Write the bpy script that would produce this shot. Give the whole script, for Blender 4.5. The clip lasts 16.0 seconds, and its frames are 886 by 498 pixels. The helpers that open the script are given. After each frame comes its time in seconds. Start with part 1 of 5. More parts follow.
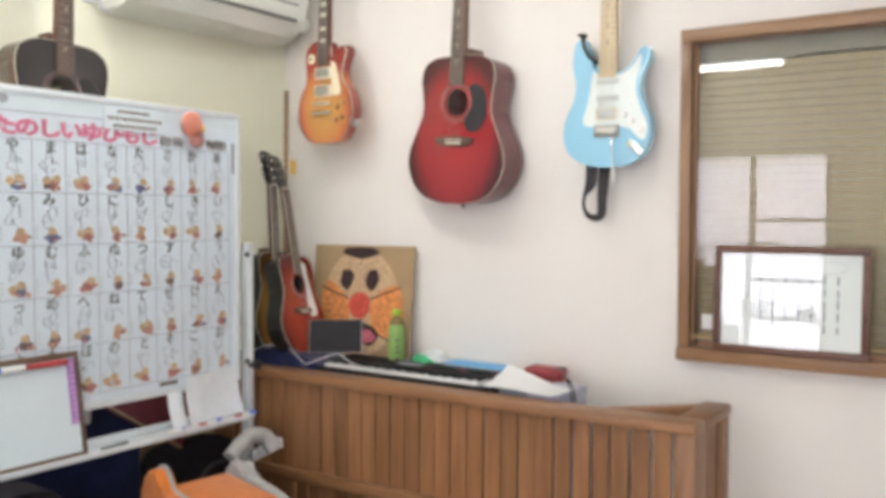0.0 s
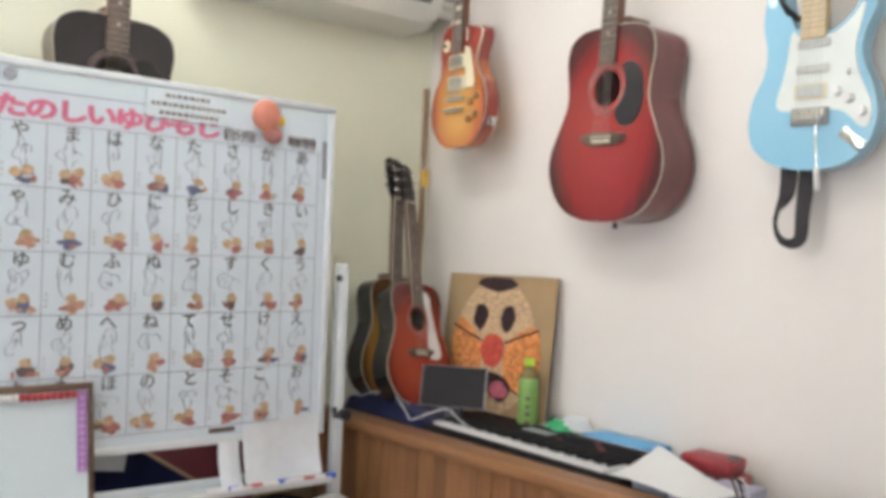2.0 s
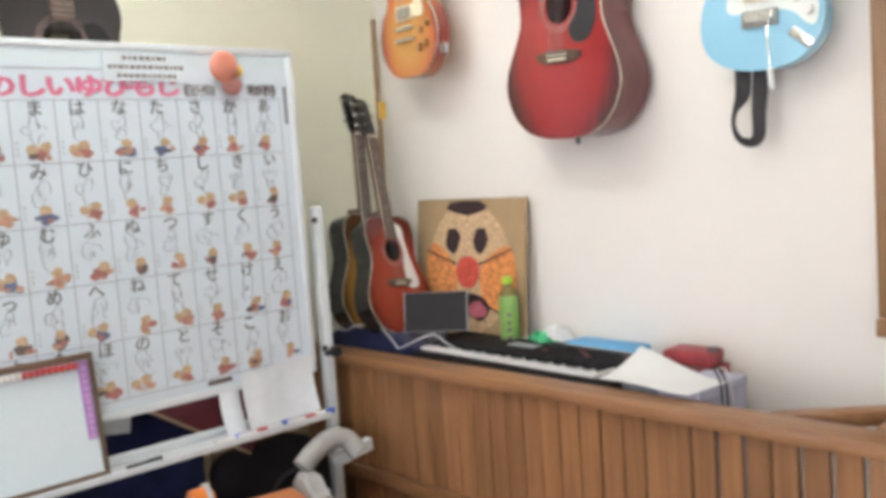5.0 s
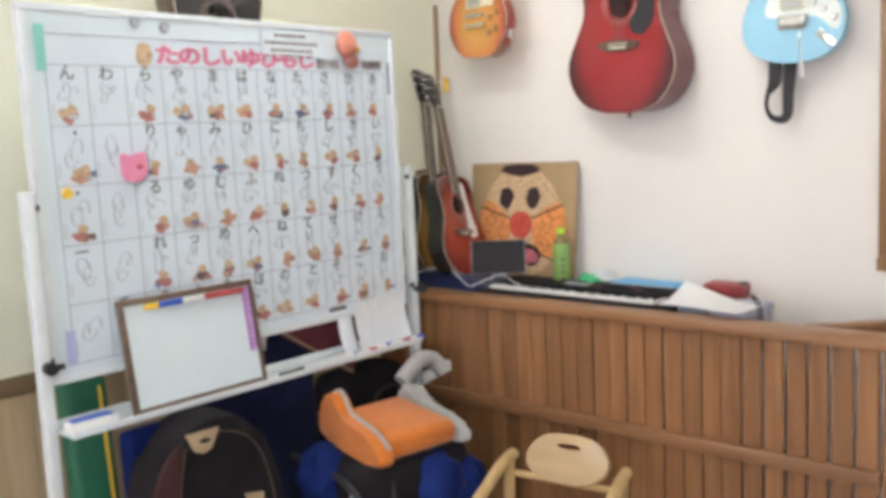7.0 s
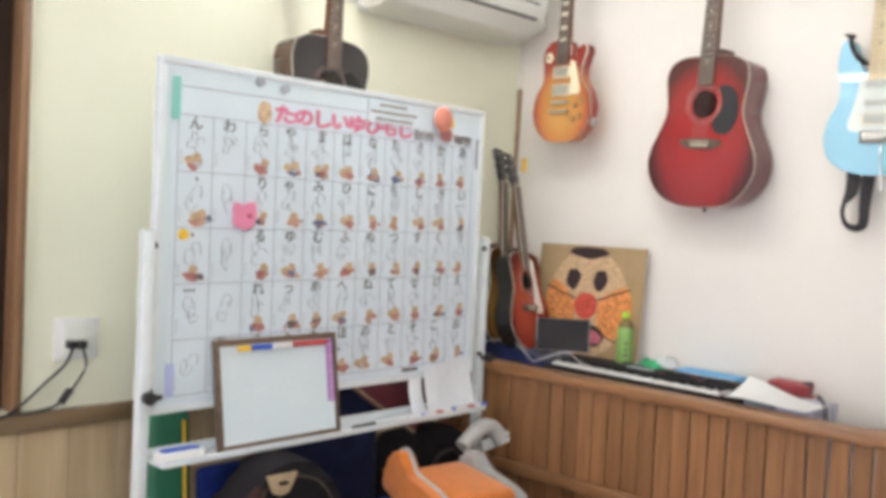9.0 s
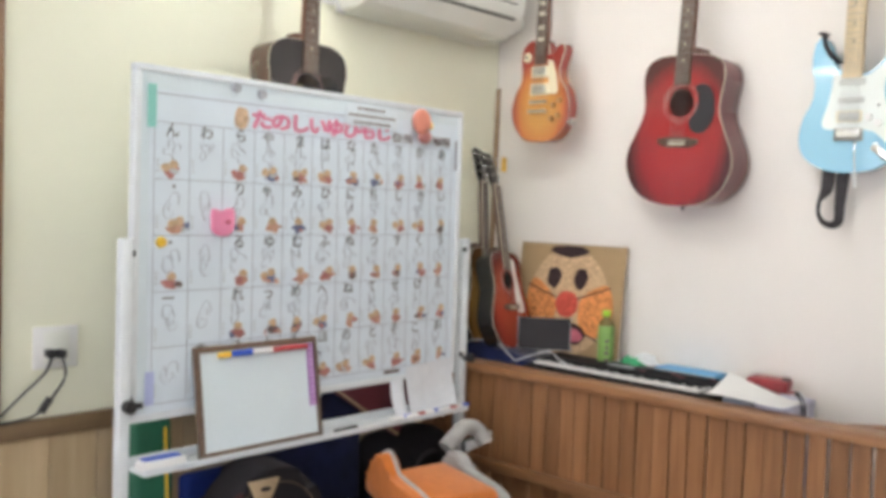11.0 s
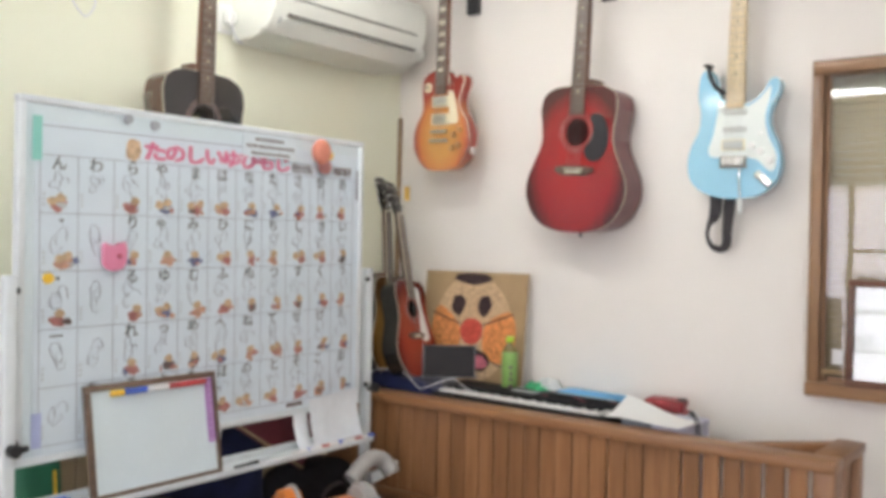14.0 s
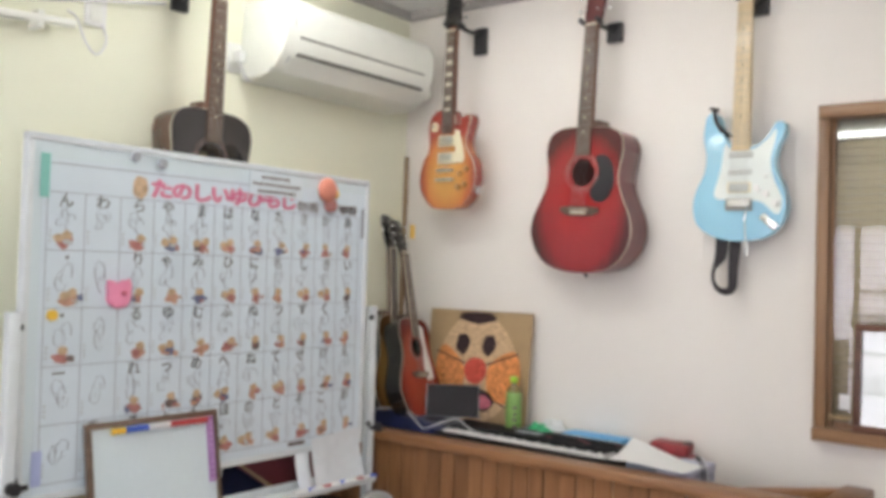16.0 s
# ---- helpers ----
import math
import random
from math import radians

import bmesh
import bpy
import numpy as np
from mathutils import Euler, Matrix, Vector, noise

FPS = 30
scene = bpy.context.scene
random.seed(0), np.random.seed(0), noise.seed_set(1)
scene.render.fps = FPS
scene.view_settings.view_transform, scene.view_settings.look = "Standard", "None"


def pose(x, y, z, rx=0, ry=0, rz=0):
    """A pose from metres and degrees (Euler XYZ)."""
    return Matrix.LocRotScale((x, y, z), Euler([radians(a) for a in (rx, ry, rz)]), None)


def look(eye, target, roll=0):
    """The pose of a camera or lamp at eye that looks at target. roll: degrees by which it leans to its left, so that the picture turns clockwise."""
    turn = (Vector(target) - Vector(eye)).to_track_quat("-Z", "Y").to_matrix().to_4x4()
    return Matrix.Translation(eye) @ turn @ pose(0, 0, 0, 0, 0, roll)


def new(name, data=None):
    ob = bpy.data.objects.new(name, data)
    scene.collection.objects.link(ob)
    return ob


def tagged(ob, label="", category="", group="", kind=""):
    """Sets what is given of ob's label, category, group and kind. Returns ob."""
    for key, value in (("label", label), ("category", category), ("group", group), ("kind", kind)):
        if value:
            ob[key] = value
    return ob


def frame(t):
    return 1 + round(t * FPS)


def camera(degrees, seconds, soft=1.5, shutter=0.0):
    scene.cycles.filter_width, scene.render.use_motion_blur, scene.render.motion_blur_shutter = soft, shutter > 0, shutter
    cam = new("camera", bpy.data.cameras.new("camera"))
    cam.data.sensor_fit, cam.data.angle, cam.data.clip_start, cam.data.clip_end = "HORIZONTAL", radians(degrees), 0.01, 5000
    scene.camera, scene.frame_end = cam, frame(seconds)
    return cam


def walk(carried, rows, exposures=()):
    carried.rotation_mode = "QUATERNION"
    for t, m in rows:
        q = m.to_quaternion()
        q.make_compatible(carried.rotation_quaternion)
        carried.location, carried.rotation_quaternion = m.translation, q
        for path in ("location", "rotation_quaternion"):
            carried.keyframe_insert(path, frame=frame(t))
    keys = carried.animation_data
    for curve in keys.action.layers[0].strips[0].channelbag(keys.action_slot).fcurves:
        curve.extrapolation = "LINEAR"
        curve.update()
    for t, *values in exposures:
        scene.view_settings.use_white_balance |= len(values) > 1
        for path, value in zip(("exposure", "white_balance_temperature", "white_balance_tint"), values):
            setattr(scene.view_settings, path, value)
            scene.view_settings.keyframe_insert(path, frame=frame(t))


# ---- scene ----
cam = camera(52.4, 16.0, soft=4.4)
PATH = [
    (0, (0.297, 0.306, 1.455), (-0.802, 1.975, 1.387), 0.2),
    (0.5, (0.254, 0.531, 1.465), (-0.897, 2.163, 1.357), -1.1),
    (1, (0.09, 0.699, 1.485), (-1.051, 2.34, 1.553), -0.3),
    (1.5, (0.081, 0.864, 1.474), (-1.287, 2.321, 1.549), -0.5),
    (2, (0.171, 1.142, 1.399), (-1.381, 2.404, 1.417), 2.2),
    (2.5, (0.208, 1.184, 1.439), (-1.376, 2.405, 1.417), -1.0),
    (3, (0.196, 1.188, 1.438), (-1.433, 2.348, 1.481), -1.1),
    (3.5, (0.2, 1.2, 1.435), (-1.428, 2.361, 1.445), -1.9),
    (4, (0.199, 1.227, 1.421), (-1.426, 2.391, 1.366), -2.8),
    (4.5, (0.163, 1.216, 1.423), (-1.461, 2.371, 1.257), -3.4),
    (5, (0.154, 1.039, 1.442), (-1.308, 2.392, 1.27), -4.0),
    (7.5, (0.155, 0.248, 1.437), (-1.171, 1.728, 1.206), -2.4),
    (8, (0.134, 0.187, 1.437), (-1.199, 1.668, 1.265), -0.4),
    (8.5, (0.105, 0.155, 1.447), (-1.251, 1.616, 1.282), 2.2),
    (9, (0.106, 0.148, 1.433), (-1.276, 1.592, 1.362), 2.7),
    (11.5, (0.124, 0.162, 1.463), (-1.21, 1.649, 1.373), 1.3),
    (12, (0.123, 0.178, 1.451), (-1.147, 1.72, 1.356), 1.3),
    (12.5, (0.127, 0.189, 1.456), (-1.101, 1.764, 1.365), 1.1),
    (13, (0.138, 0.194, 1.452), (-1.07, 1.785, 1.371), 1.5),
    (13.5, (0.146, 0.187, 1.459), (-1.071, 1.774, 1.408), 1.2),
    (14, (0.159, 0.178, 1.469), (-1.057, 1.765, 1.45), 1.1),
    (14.5, (0.151, 0.171, 1.477), (-1.08, 1.748, 1.507), 1.0),
    (15, (0.132, 0.168, 1.48), (-1.102, 1.742, 1.516), 1.8),
    (15.5, (0.147, 0.175, 1.474), (-1.092, 1.745, 1.515), 1.9),
    (16, (0.157, 0.18, 1.485), (-1.069, 1.759, 1.542), 1.7),
]
walk(cam, [(t, look(eye, target, roll)) for t, eye, target, roll in PATH],
     [(0, .03), (1, -.17), (2, -.06), (2.5, .08), (3.5, .12), (4, .11), (4.5, .19), (5, .17), (7.5, .13), (8, .19), (9, .12), (11.5, 0), (13.5, .03), (14.5, -.2), (16, -.2)])

# ---- light ----
world = bpy.data.worlds.new("sky")
scene.world = world
world.use_nodes = True
wn = world.node_tree
sky = wn.nodes.new("ShaderNodeTexSky")
sky.sky_type, sky.sun_disc = "NISHITA", False
sky.sun_elevation, sky.sun_rotation = radians(48), radians(200)
wn.links.new(sky.outputs[0], wn.nodes["Background"].inputs[0])
wn.nodes["Background"].inputs[1].default_value = 0.12


def area_lamp(name, m, sx, sy, watts, colour):
    data = bpy.data.lights.new(name, "AREA")
    data.shape, data.size, data.size_y, data.energy, data.color = "RECTANGLE", sx, sy, watts, colour
    ob = new(name, data)
    ob.matrix_world = m
    return ob


TUBE_Y, TUBE_Z = -0.53, 2.50
# daylight behind the camera, the door's an unseen addition; the ceiling tubes glow themselves
area_lamp("window_daylight", pose(-1.58, -1.34, 1.15, 90, 0, 0), 1.22, 1.5, 12.5, (0.86, 0.81, 1.0))
area_lamp("added_door_fill", pose(1.2, -1.34, 1.15, 90, 0, 0), 1.7, 1.9, 12, (0.93, 0.97, 1.0))

# ---- materials ----
def shader(name):
    m = bpy.data.materials.new(name)
    m.use_nodes = True
    return m, m.node_tree, m.node_tree.nodes["Principled BSDF"]


def node(nt, kind, **sets):
    n = nt.nodes.new(kind)
    for k, v in sets.items():
        n.inputs[k].default_value = v
    return n


def mixed(nt, fac, a, b, blend="MIX"):
    n = nt.nodes.new("ShaderNodeMix")
    n.data_type, n.blend_type = "RGBA", blend
    for slot, v in ((0, fac), (6, a), (7, b)):
        if isinstance(v, bpy.types.NodeSocket):
            nt.links.new(v, n.inputs[slot])
        elif slot == 0:
            n.inputs[0].default_value = v
        else:
            n.inputs[slot].default_value = (*v, 1)
    return n.outputs[2]


def paint(name, colour, rough=0.5, var=0.12, scale=14.0, bump=0.02, metal=0.0, coat=0.0, fine=160.0, sheen=0.0):
    """A plain surface with blotches and a fine grain."""
    m, nt, p = shader(name)
    tc = nt.nodes.new("ShaderNodeTexCoord")
    big = node(nt, "ShaderNodeTexNoise", Scale=scale, Detail=4.0)
    small = node(nt, "ShaderNodeTexNoise", Scale=fine, Detail=3.0)
    for n in (big, small):
        nt.links.new(tc.outputs["Object"], n.inputs["Vector"])
    ramp = node(nt, "ShaderNodeMapRange", **{"From Min": 0.3, "From Max": 0.7})
    nt.links.new(big.outputs[0], ramp.inputs[0])
    dark = tuple(c * (1 - var) for c in colour)
    light = tuple(min(1, c * (1 + var * 0.6)) for c in colour)
    nt.links.new(mixed(nt, ramp.outputs[0], dark, light), p.inputs["Base Color"])
    rr = node(nt, "ShaderNodeMapRange", **{"To Min": max(0.02, rough - 0.08), "To Max": min(1, rough + 0.08)})
    nt.links.new(small.outputs[0], rr.inputs[0])
    nt.links.new(rr.outputs[0], p.inputs["Roughness"])
    p.inputs["Metallic"].default_value = metal
    p.inputs["Coat Weight"].default_value = coat
    p.inputs["Specular IOR Level"].default_value = 0.12 if rough > 0.7 else 0.5
    p.inputs["Sheen Weight"].default_value = sheen
    if bump:
        b = node(nt, "ShaderNodeBump", Strength=bump * 10, Distance=0.002)
        nt.links.new(small.outputs[0], b.inputs["Height"])
        nt.links.new(b.outputs[0], p.inputs["Normal"])
    return m


def wood(name, dark, light, axis=2, rough=0.45, grain=26.0, coat=0.15):
    """Wood with its grain along one axis (0 x, 1 y, 2 z)."""
    m, nt, p = shader(name)
    tc, info = nt.nodes.new("ShaderNodeTexCoord"), nt.nodes.new("ShaderNodeObjectInfo")
    mp = nt.nodes.new("ShaderNodeMapping")
    stretch = [grain] * 3
    stretch[axis] = grain * 0.07
    mp.inputs["Scale"].default_value = stretch
    shift = nt.nodes.new("ShaderNodeVectorMath")
    shift.operation = "SCALE"
    shift.inputs[0].default_value = (31, 17, 23)
    nt.links.new(info.outputs["Random"], shift.inputs["Scale"])
    nt.links.new(tc.outputs["Object"], mp.inputs["Vector"])
    nt.links.new(shift.outputs[0], mp.inputs["Location"])
    n1 = node(nt, "ShaderNodeTexNoise", Scale=1.0, Detail=6.0, Distortion=0.6)
    n2 = node(nt, "ShaderNodeTexNoise", Scale=6.0, Detail=3.0)
    for n in (n1, n2):
        nt.links.new(mp.outputs[0], n.inputs["Vector"])
    r = node(nt, "ShaderNodeMapRange", **{"From Min": 0.3, "From Max": 0.7})
    nt.links.new(n1.outputs[0], r.inputs[0])
    base = mixed(nt, r.outputs[0], dark, light)
    tone = node(nt, "ShaderNodeMapRange", **{"To Min": 0.78, "To Max": 1.12})
    nt.links.new(info.outputs["Random"], tone.inputs[0])
    hsv = nt.nodes.new("ShaderNodeHueSaturation")
    nt.links.new(base, hsv.inputs["Color"])
    nt.links.new(tone.outputs[0], hsv.inputs["Value"])
    nt.links.new(hsv.outputs[0], p.inputs["Base Color"])
    p.inputs["Roughness"].default_value = rough
    p.inputs["Coat Weight"].default_value = coat
    b = node(nt, "ShaderNodeBump", Strength=0.15, Distance=0.001)
    nt.links.new(n2.outputs[0], b.inputs["Height"])
    nt.links.new(b.outputs[0], p.inputs["Normal"])
    return m


def burst(name, middle, between, edge, centre_z, rx, rz, rough=0.18):
    """A sunburst lacquer: three colours by the distance from the body's middle."""
    m, nt, p = shader(name)
    tc = nt.nodes.new("ShaderNodeTexCoord")
    mp = nt.nodes.new("ShaderNodeMapping")
    mp.inputs["Location"].default_value = (0, 0, -centre_z / rz)
    mp.inputs["Scale"].default_value = (1 / rx, 0, 1 / rz)
    nt.links.new(tc.outputs["Object"], mp.inputs["Vector"])
    ln = nt.nodes.new("ShaderNodeVectorMath")
    ln.operation = "LENGTH"
    nt.links.new(mp.outputs[0], ln.inputs[0])
    grain = node(nt, "ShaderNodeTexNoise", Scale=30.0, Detail=5.0)
    gm = nt.nodes.new("ShaderNodeMapping")
    gm.inputs["Scale"].default_value = (3, 3, 0.2)
    nt.links.new(tc.outputs["Object"], gm.inputs["Vector"])
    nt.links.new(gm.outputs[0], grain.inputs["Vector"])
    add = nt.nodes.new("ShaderNodeMath")
    add.operation = "MULTIPLY_ADD"
    nt.links.new(grain.outputs[0], add.inputs[0])
    add.inputs[1].default_value = 0.16
    nt.links.new(ln.outputs["Value"], add.inputs[2])
    cr = nt.nodes.new("ShaderNodeValToRGB")
    cr.color_ramp.elements[0].position, cr.color_ramp.elements[0].color = 0.45, (*middle, 1)
    cr.color_ramp.elements[1].position, cr.color_ramp.elements[1].color = 1.12, (*edge, 1)
    e = cr.color_ramp.elements.new(0.8)
    e.color = (*between, 1)
    nt.links.new(add.outputs[0], cr.inputs[0])
    nt.links.new(cr.outputs[0], p.inputs["Base Color"])
    p.inputs["Roughness"].default_value = rough
    p.inputs["Coat Weight"].default_value = 0.4
    return m


def glow(name, colour, strength):
    m, nt, p = shader(name)
    p.inputs["Base Color"].default_value = (*colour, 1)
    p.inputs["Emission Color"].default_value = (*colour, 1)
    p.inputs["Emission Strength"].default_value = strength
    return m


def clear(name, tint=(1, 1, 1), rough=0.0):
    m, nt, p = shader(name)
    p.inputs["Base Color"].default_value = (*tint, 1)
    p.inputs["Transmission Weight"].default_value = 1.0
    p.inputs["Roughness"].default_value = rough
    p.inputs["IOR"].default_value = 1.5
    return m


def wallpaper(name, colour):
    """White-ground wallpaper with a woven relief and faint blotches."""
    m, nt, p = shader(name)
    tc = nt.nodes.new("ShaderNodeTexCoord")
    big = node(nt, "ShaderNodeTexNoise", Scale=1.6, Detail=5.0, Roughness=0.6)
    fine = node(nt, "ShaderNodeTexNoise", Scale=330.0, Detail=2.0)
    for n in (big, fine):
        nt.links.new(tc.outputs["Object"], n.inputs["Vector"])
    r = node(nt, "ShaderNodeMapRange", **{"From Min": 0.3, "From Max": 0.7})
    nt.links.new(big.outputs[0], r.inputs[0])
    nt.links.new(mixed(nt, r.outputs[0], tuple(c * 0.95 for c in colour), colour), p.inputs["Base Color"])
    p.inputs["Roughness"].default_value = 0.75
    b = node(nt, "ShaderNodeBump", Strength=0.25, Distance=0.0008)
    nt.links.new(fine.outputs[0], b.inputs["Height"])
    nt.links.new(b.outputs[0], p.inputs["Normal"])
    return m


# one white wallpaper; the two walls' pink and cream light is in the colour
M_PINKLIT = wallpaper("pink_lit_wallpaper", (0.83, 0.785, 0.737))
M_PLAINWALL = wallpaper("white_wallpaper", (0.82, 0.82, 0.80))
M_CREAMLIT = wallpaper("cream_lit_wallpaper", (0.852, 0.85, 0.688))
M_CEIL = wallpaper("ceiling_paper", (0.84, 0.84, 0.82))
M_TRIM = wood("brown_trim", (0.20, 0.10, 0.045), (0.36, 0.20, 0.10), 0, grain=30)
M_TRIMV = wood("brown_trim_upright", (0.20, 0.10, 0.045), (0.36, 0.20, 0.10), 2, grain=30)
M_TRIMY = wood("wall_rail", (0.16, 0.10, 0.055), (0.26, 0.17, 0.09), 1, grain=30)
M_PANEL = wood("pale_panel", (0.42, 0.31, 0.18), (0.56, 0.43, 0.27), 2, grain=18, rough=0.55)
M_FLOOR = wood("floorboards", (0.22, 0.19, 0.145), (0.32, 0.28, 0.22), 0, grain=20)
M_CAP = wood("fence_cap", (0.235, 0.105, 0.042), (0.37, 0.18, 0.078), 0, grain=34)
M_SLAT = wood("fence_slat", (0.215, 0.096, 0.038), (0.325, 0.152, 0.064), 2, grain=40)
M_UNLIT = wood("unlit_opening", (0.02, 0.012, 0.008), (0.05, 0.03, 0.02), 2)
M_WHITE = paint("white_enamel", (0.70, 0.79, 0.83), 0.25, 0.03, 6, 0.0)
M_ALU = paint("white_metal", (0.71, 0.75, 0.77), 0.35, 0.05, 20, 0.0)
M_PLASTIC = paint("aircon_plastic", (0.82, 0.83, 0.77), 0.4, 0.03, 8, 0.0)
M_PAPER = paint("paper", (0.685, 0.765, 0.83), 0.7, 0.04, 9, 0.01)
M_PAPER2 = paint("copy_paper", (0.83, 0.83, 0.82), 0.8, 0.03, 9, 0.01)
M_INK = paint("black_ink", (0.11, 0.11, 0.12), 0.7, 0.1)
M_LINE = paint("grey_line", (0.27, 0.28, 0.32), 0.7, 0.1)
M_PINKINK = paint("pink_ink", (0.66, 0.19, 0.31), 0.6, 0.08)
M_ORANGEINK = paint("ochre_ink", (0.60, 0.42, 0.27), 0.7, 0.3, 60)
M_HAIRINK = paint("straw_ink", (0.57, 0.42, 0.26), 0.7, 0.3, 90)
M_RUSTINK = paint("rust_ink", (0.56, 0.32, 0.23), 0.7, 0.3, 90)
M_REDINK = paint("red_ink", (0.44, 0.19, 0.17), 0.7, 0.25, 60)
M_BLUEINK = paint("blue_ink", (0.15, 0.17, 0.29), 0.7, 0.2, 60)
M_DARKINK = paint("dark_ink", (0.16, 0.12, 0.115), 0.7, 0.2, 60)
M_TEAL = paint("teal_tape", (0.25, 0.58, 0.52), 0.6, 0.06)
M_LILAC = paint("lilac_tape", (0.45, 0.50, 0.75), 0.6, 0.06)
M_PINK = paint("pink_plastic", (0.78, 0.27, 0.42), 0.4, 0.08)
M_YELLOW = paint("yellow_plastic", (0.85, 0.55, 0.06), 0.35, 0.08)
M_BEADBLUE = paint("blue_plastic", (0.05, 0.12, 0.55), 0.35, 0.08)
M_BEADRED = paint("red_plastic", (0.46, 0.06, 0.065), 0.35, 0.08)
M_COIL = paint("grey_white_plastic", (0.58, 0.60, 0.57), 0.4, 0.04)
M_BEADWHITE = paint("white_plastic", (0.82, 0.82, 0.80), 0.35, 0.04)
M_PURPLE = paint("purple_felt", (0.42, 0.22, 0.50), 0.8, 0.15, 40)
M_PURPLEPALE = paint("pale_purple", (0.56, 0.36, 0.62), 0.7, 0.1, 40)
M_BLACK = paint("black_plastic", (0.022, 0.022, 0.025), 0.35, 0.2)
M_GREY = paint("grey_plastic", (0.38, 0.40, 0.44), 0.45, 0.08)
M_CHROME = paint("chrome", (0.75, 0.75, 0.74), 0.18, 0.05, 20, 0.0, metal=1.0)
M_STEEL = paint("dull_steel", (0.30, 0.29, 0.27), 0.45, 0.05, 20, 0.0, metal=0.7)
M_EBONY = wood("rosewood_board", (0.06, 0.035, 0.022), (0.13, 0.075, 0.05), 2, rough=0.4, grain=50)
M_MAPLE = wood("maple_neck", (0.55, 0.42, 0.24), (0.68, 0.54, 0.33), 2, rough=0.3, grain=40)
M_MAHOG = wood("brown_neck", (0.10, 0.035, 0.02), (0.20, 0.08, 0.045), 2, rough=0.3, grain=40)
M_REDSIDE = wood("red_brown_side", (0.11, 0.028, 0.028), (0.18, 0.05, 0.048), 2, rough=0.3, grain=24)
M_BLACKLAQ = paint("black_lacquer", (0.016, 0.015, 0.016), 0.15, 0.2, 10, 0.0, coat=0.5)
M_BROWNSIDE = wood("dark_brown_side", (0.055, 0.028, 0.018), (0.12, 0.06, 0.04), 2, rough=0.25, grain=24)
M_CREAMPL = paint("cream_plastic", (0.78, 0.70, 0.50), 0.3, 0.04)
M_BONE = paint("ivory_binding", (0.72, 0.66, 0.52), 0.35, 0.06)
M_SKYBLUE = paint("sky_blue_lacquer", (0.30, 0.58, 0.75), 0.16, 0.04, 5, 0.0, coat=0.5)
M_MINTGUARD = paint("pale_guard", (0.78, 0.83, 0.80), 0.3, 0.03)
M_BURSTRED = burst("red_sunburst", (0.32, 0.026, 0.028), (0.26, 0.018, 0.021), (0.07, 0.012, 0.013), 0.22, 0.205, 0.29)
M_AMBER = paint("amber_plastic", (0.42, 0.22, 0.07), 0.35, 0.1)
M_GUARD = paint("black_guard", (0.013, 0.011, 0.015), 0.55, 0.2)
M_SLOT = paint("grey_slot", (0.17, 0.165, 0.15), 0.6)
M_BURSTLP = burst("cherry_sunburst", (0.58, 0.29, 0.075), (0.50, 0.165, 0.05), (0.28, 0.042, 0.03), 0.13, 0.15, 0.20)
M_REDTOP = burst("red_brown_top", (0.34, 0.055, 0.03), (0.27, 0.036, 0.022), (0.12, 0.014, 0.01), 0.2, 0.21, 0.30)
M_TANTOP = burst("amber_top", (0.42, 0.24, 0.07), (0.34, 0.17, 0.045), (0.10, 0.045, 0.014), 0.2, 0.21, 0.30)
M_BLACKTOP = burst("black_top", (0.044, 0.039, 0.039), (0.04, 0.035, 0.035), (0.03, 0.026, 0.026), 0.2, 0.2, 0.3)
M_WEB = paint("black_webbing", (0.055, 0.05, 0.053), 0.85, 0.25, 40, 0.05)
M_CARD = paint("cardboard", (0.40, 0.28, 0.155), 0.85, 0.1, 10, 0.02)
M_COLTAN = paint("torn_tan_paper", (0.62, 0.43, 0.26), 0.9, 0.42, 85, 0.08)
M_COLORANGE = paint("torn_orange_paper", (0.74, 0.29, 0.10), 0.9, 0.5, 75, 0.08)
M_COLRED = paint("torn_red_paper", (0.60, 0.10, 0.07), 0.9, 0.28, 60, 0.08)
M_COLPINK = paint("torn_pink_paper", (0.65, 0.18, 0.24), 0.9, 0.28, 60, 0.08)
M_COLDARK = paint("torn_dark_paper", (0.055, 0.035, 0.035), 0.9, 0.35, 60, 0.08)
M_SCREEN = paint("tablet_glass", (0.035, 0.032, 0.034), 0.72, 0.1, 10, 0.0)
M_CABLE = paint("white_cable", (0.74, 0.74, 0.76), 0.5)
M_BLACKCABLE = paint("black_cable", (0.03, 0.03, 0.03), 0.5)
M_NAVY = paint("navy_cloth", (0.009, 0.014, 0.058), 0.9, 0.35, 12, 0.06, sheen=0.2)
M_BLUE = paint("blue_nylon", (0.010, 0.024, 0.135), 0.75, 0.3, 9, 0.05)
M_GREENMAT = paint("green_vinyl", (0.022, 0.15, 0.082), 0.6, 0.15, 8, 0.03)
M_BAG = paint("black_cloth_bag", (0.017, 0.015, 0.017), 0.85, 0.3, 10, 0.06)
M_BAGBROWN = paint("dark_brown_cloth", (0.055, 0.027, 0.025), 0.85, 0.3, 10, 0.06)
M_PIPING = paint("beige_piping", (0.15, 0.12, 0.085), 0.8, 0.1)
M_TANPATCH = paint("tan_patch", (0.40, 0.30, 0.19), 0.85, 0.12, 30, 0.05)
M_ORANGE = paint("orange_fabric", (0.60, 0.175, 0.03), 0.85, 0.1, 24, 0.06, sheen=0.3)
M_GREYFAB = paint("grey_fabric", (0.40, 0.39, 0.375), 0.9, 0.12, 24, 0.06)
M_CHAIR = wood("beech", (0.44, 0.29, 0.12), (0.58, 0.41, 0.20), 2, grain=24, rough=0.6, coat=0.0)
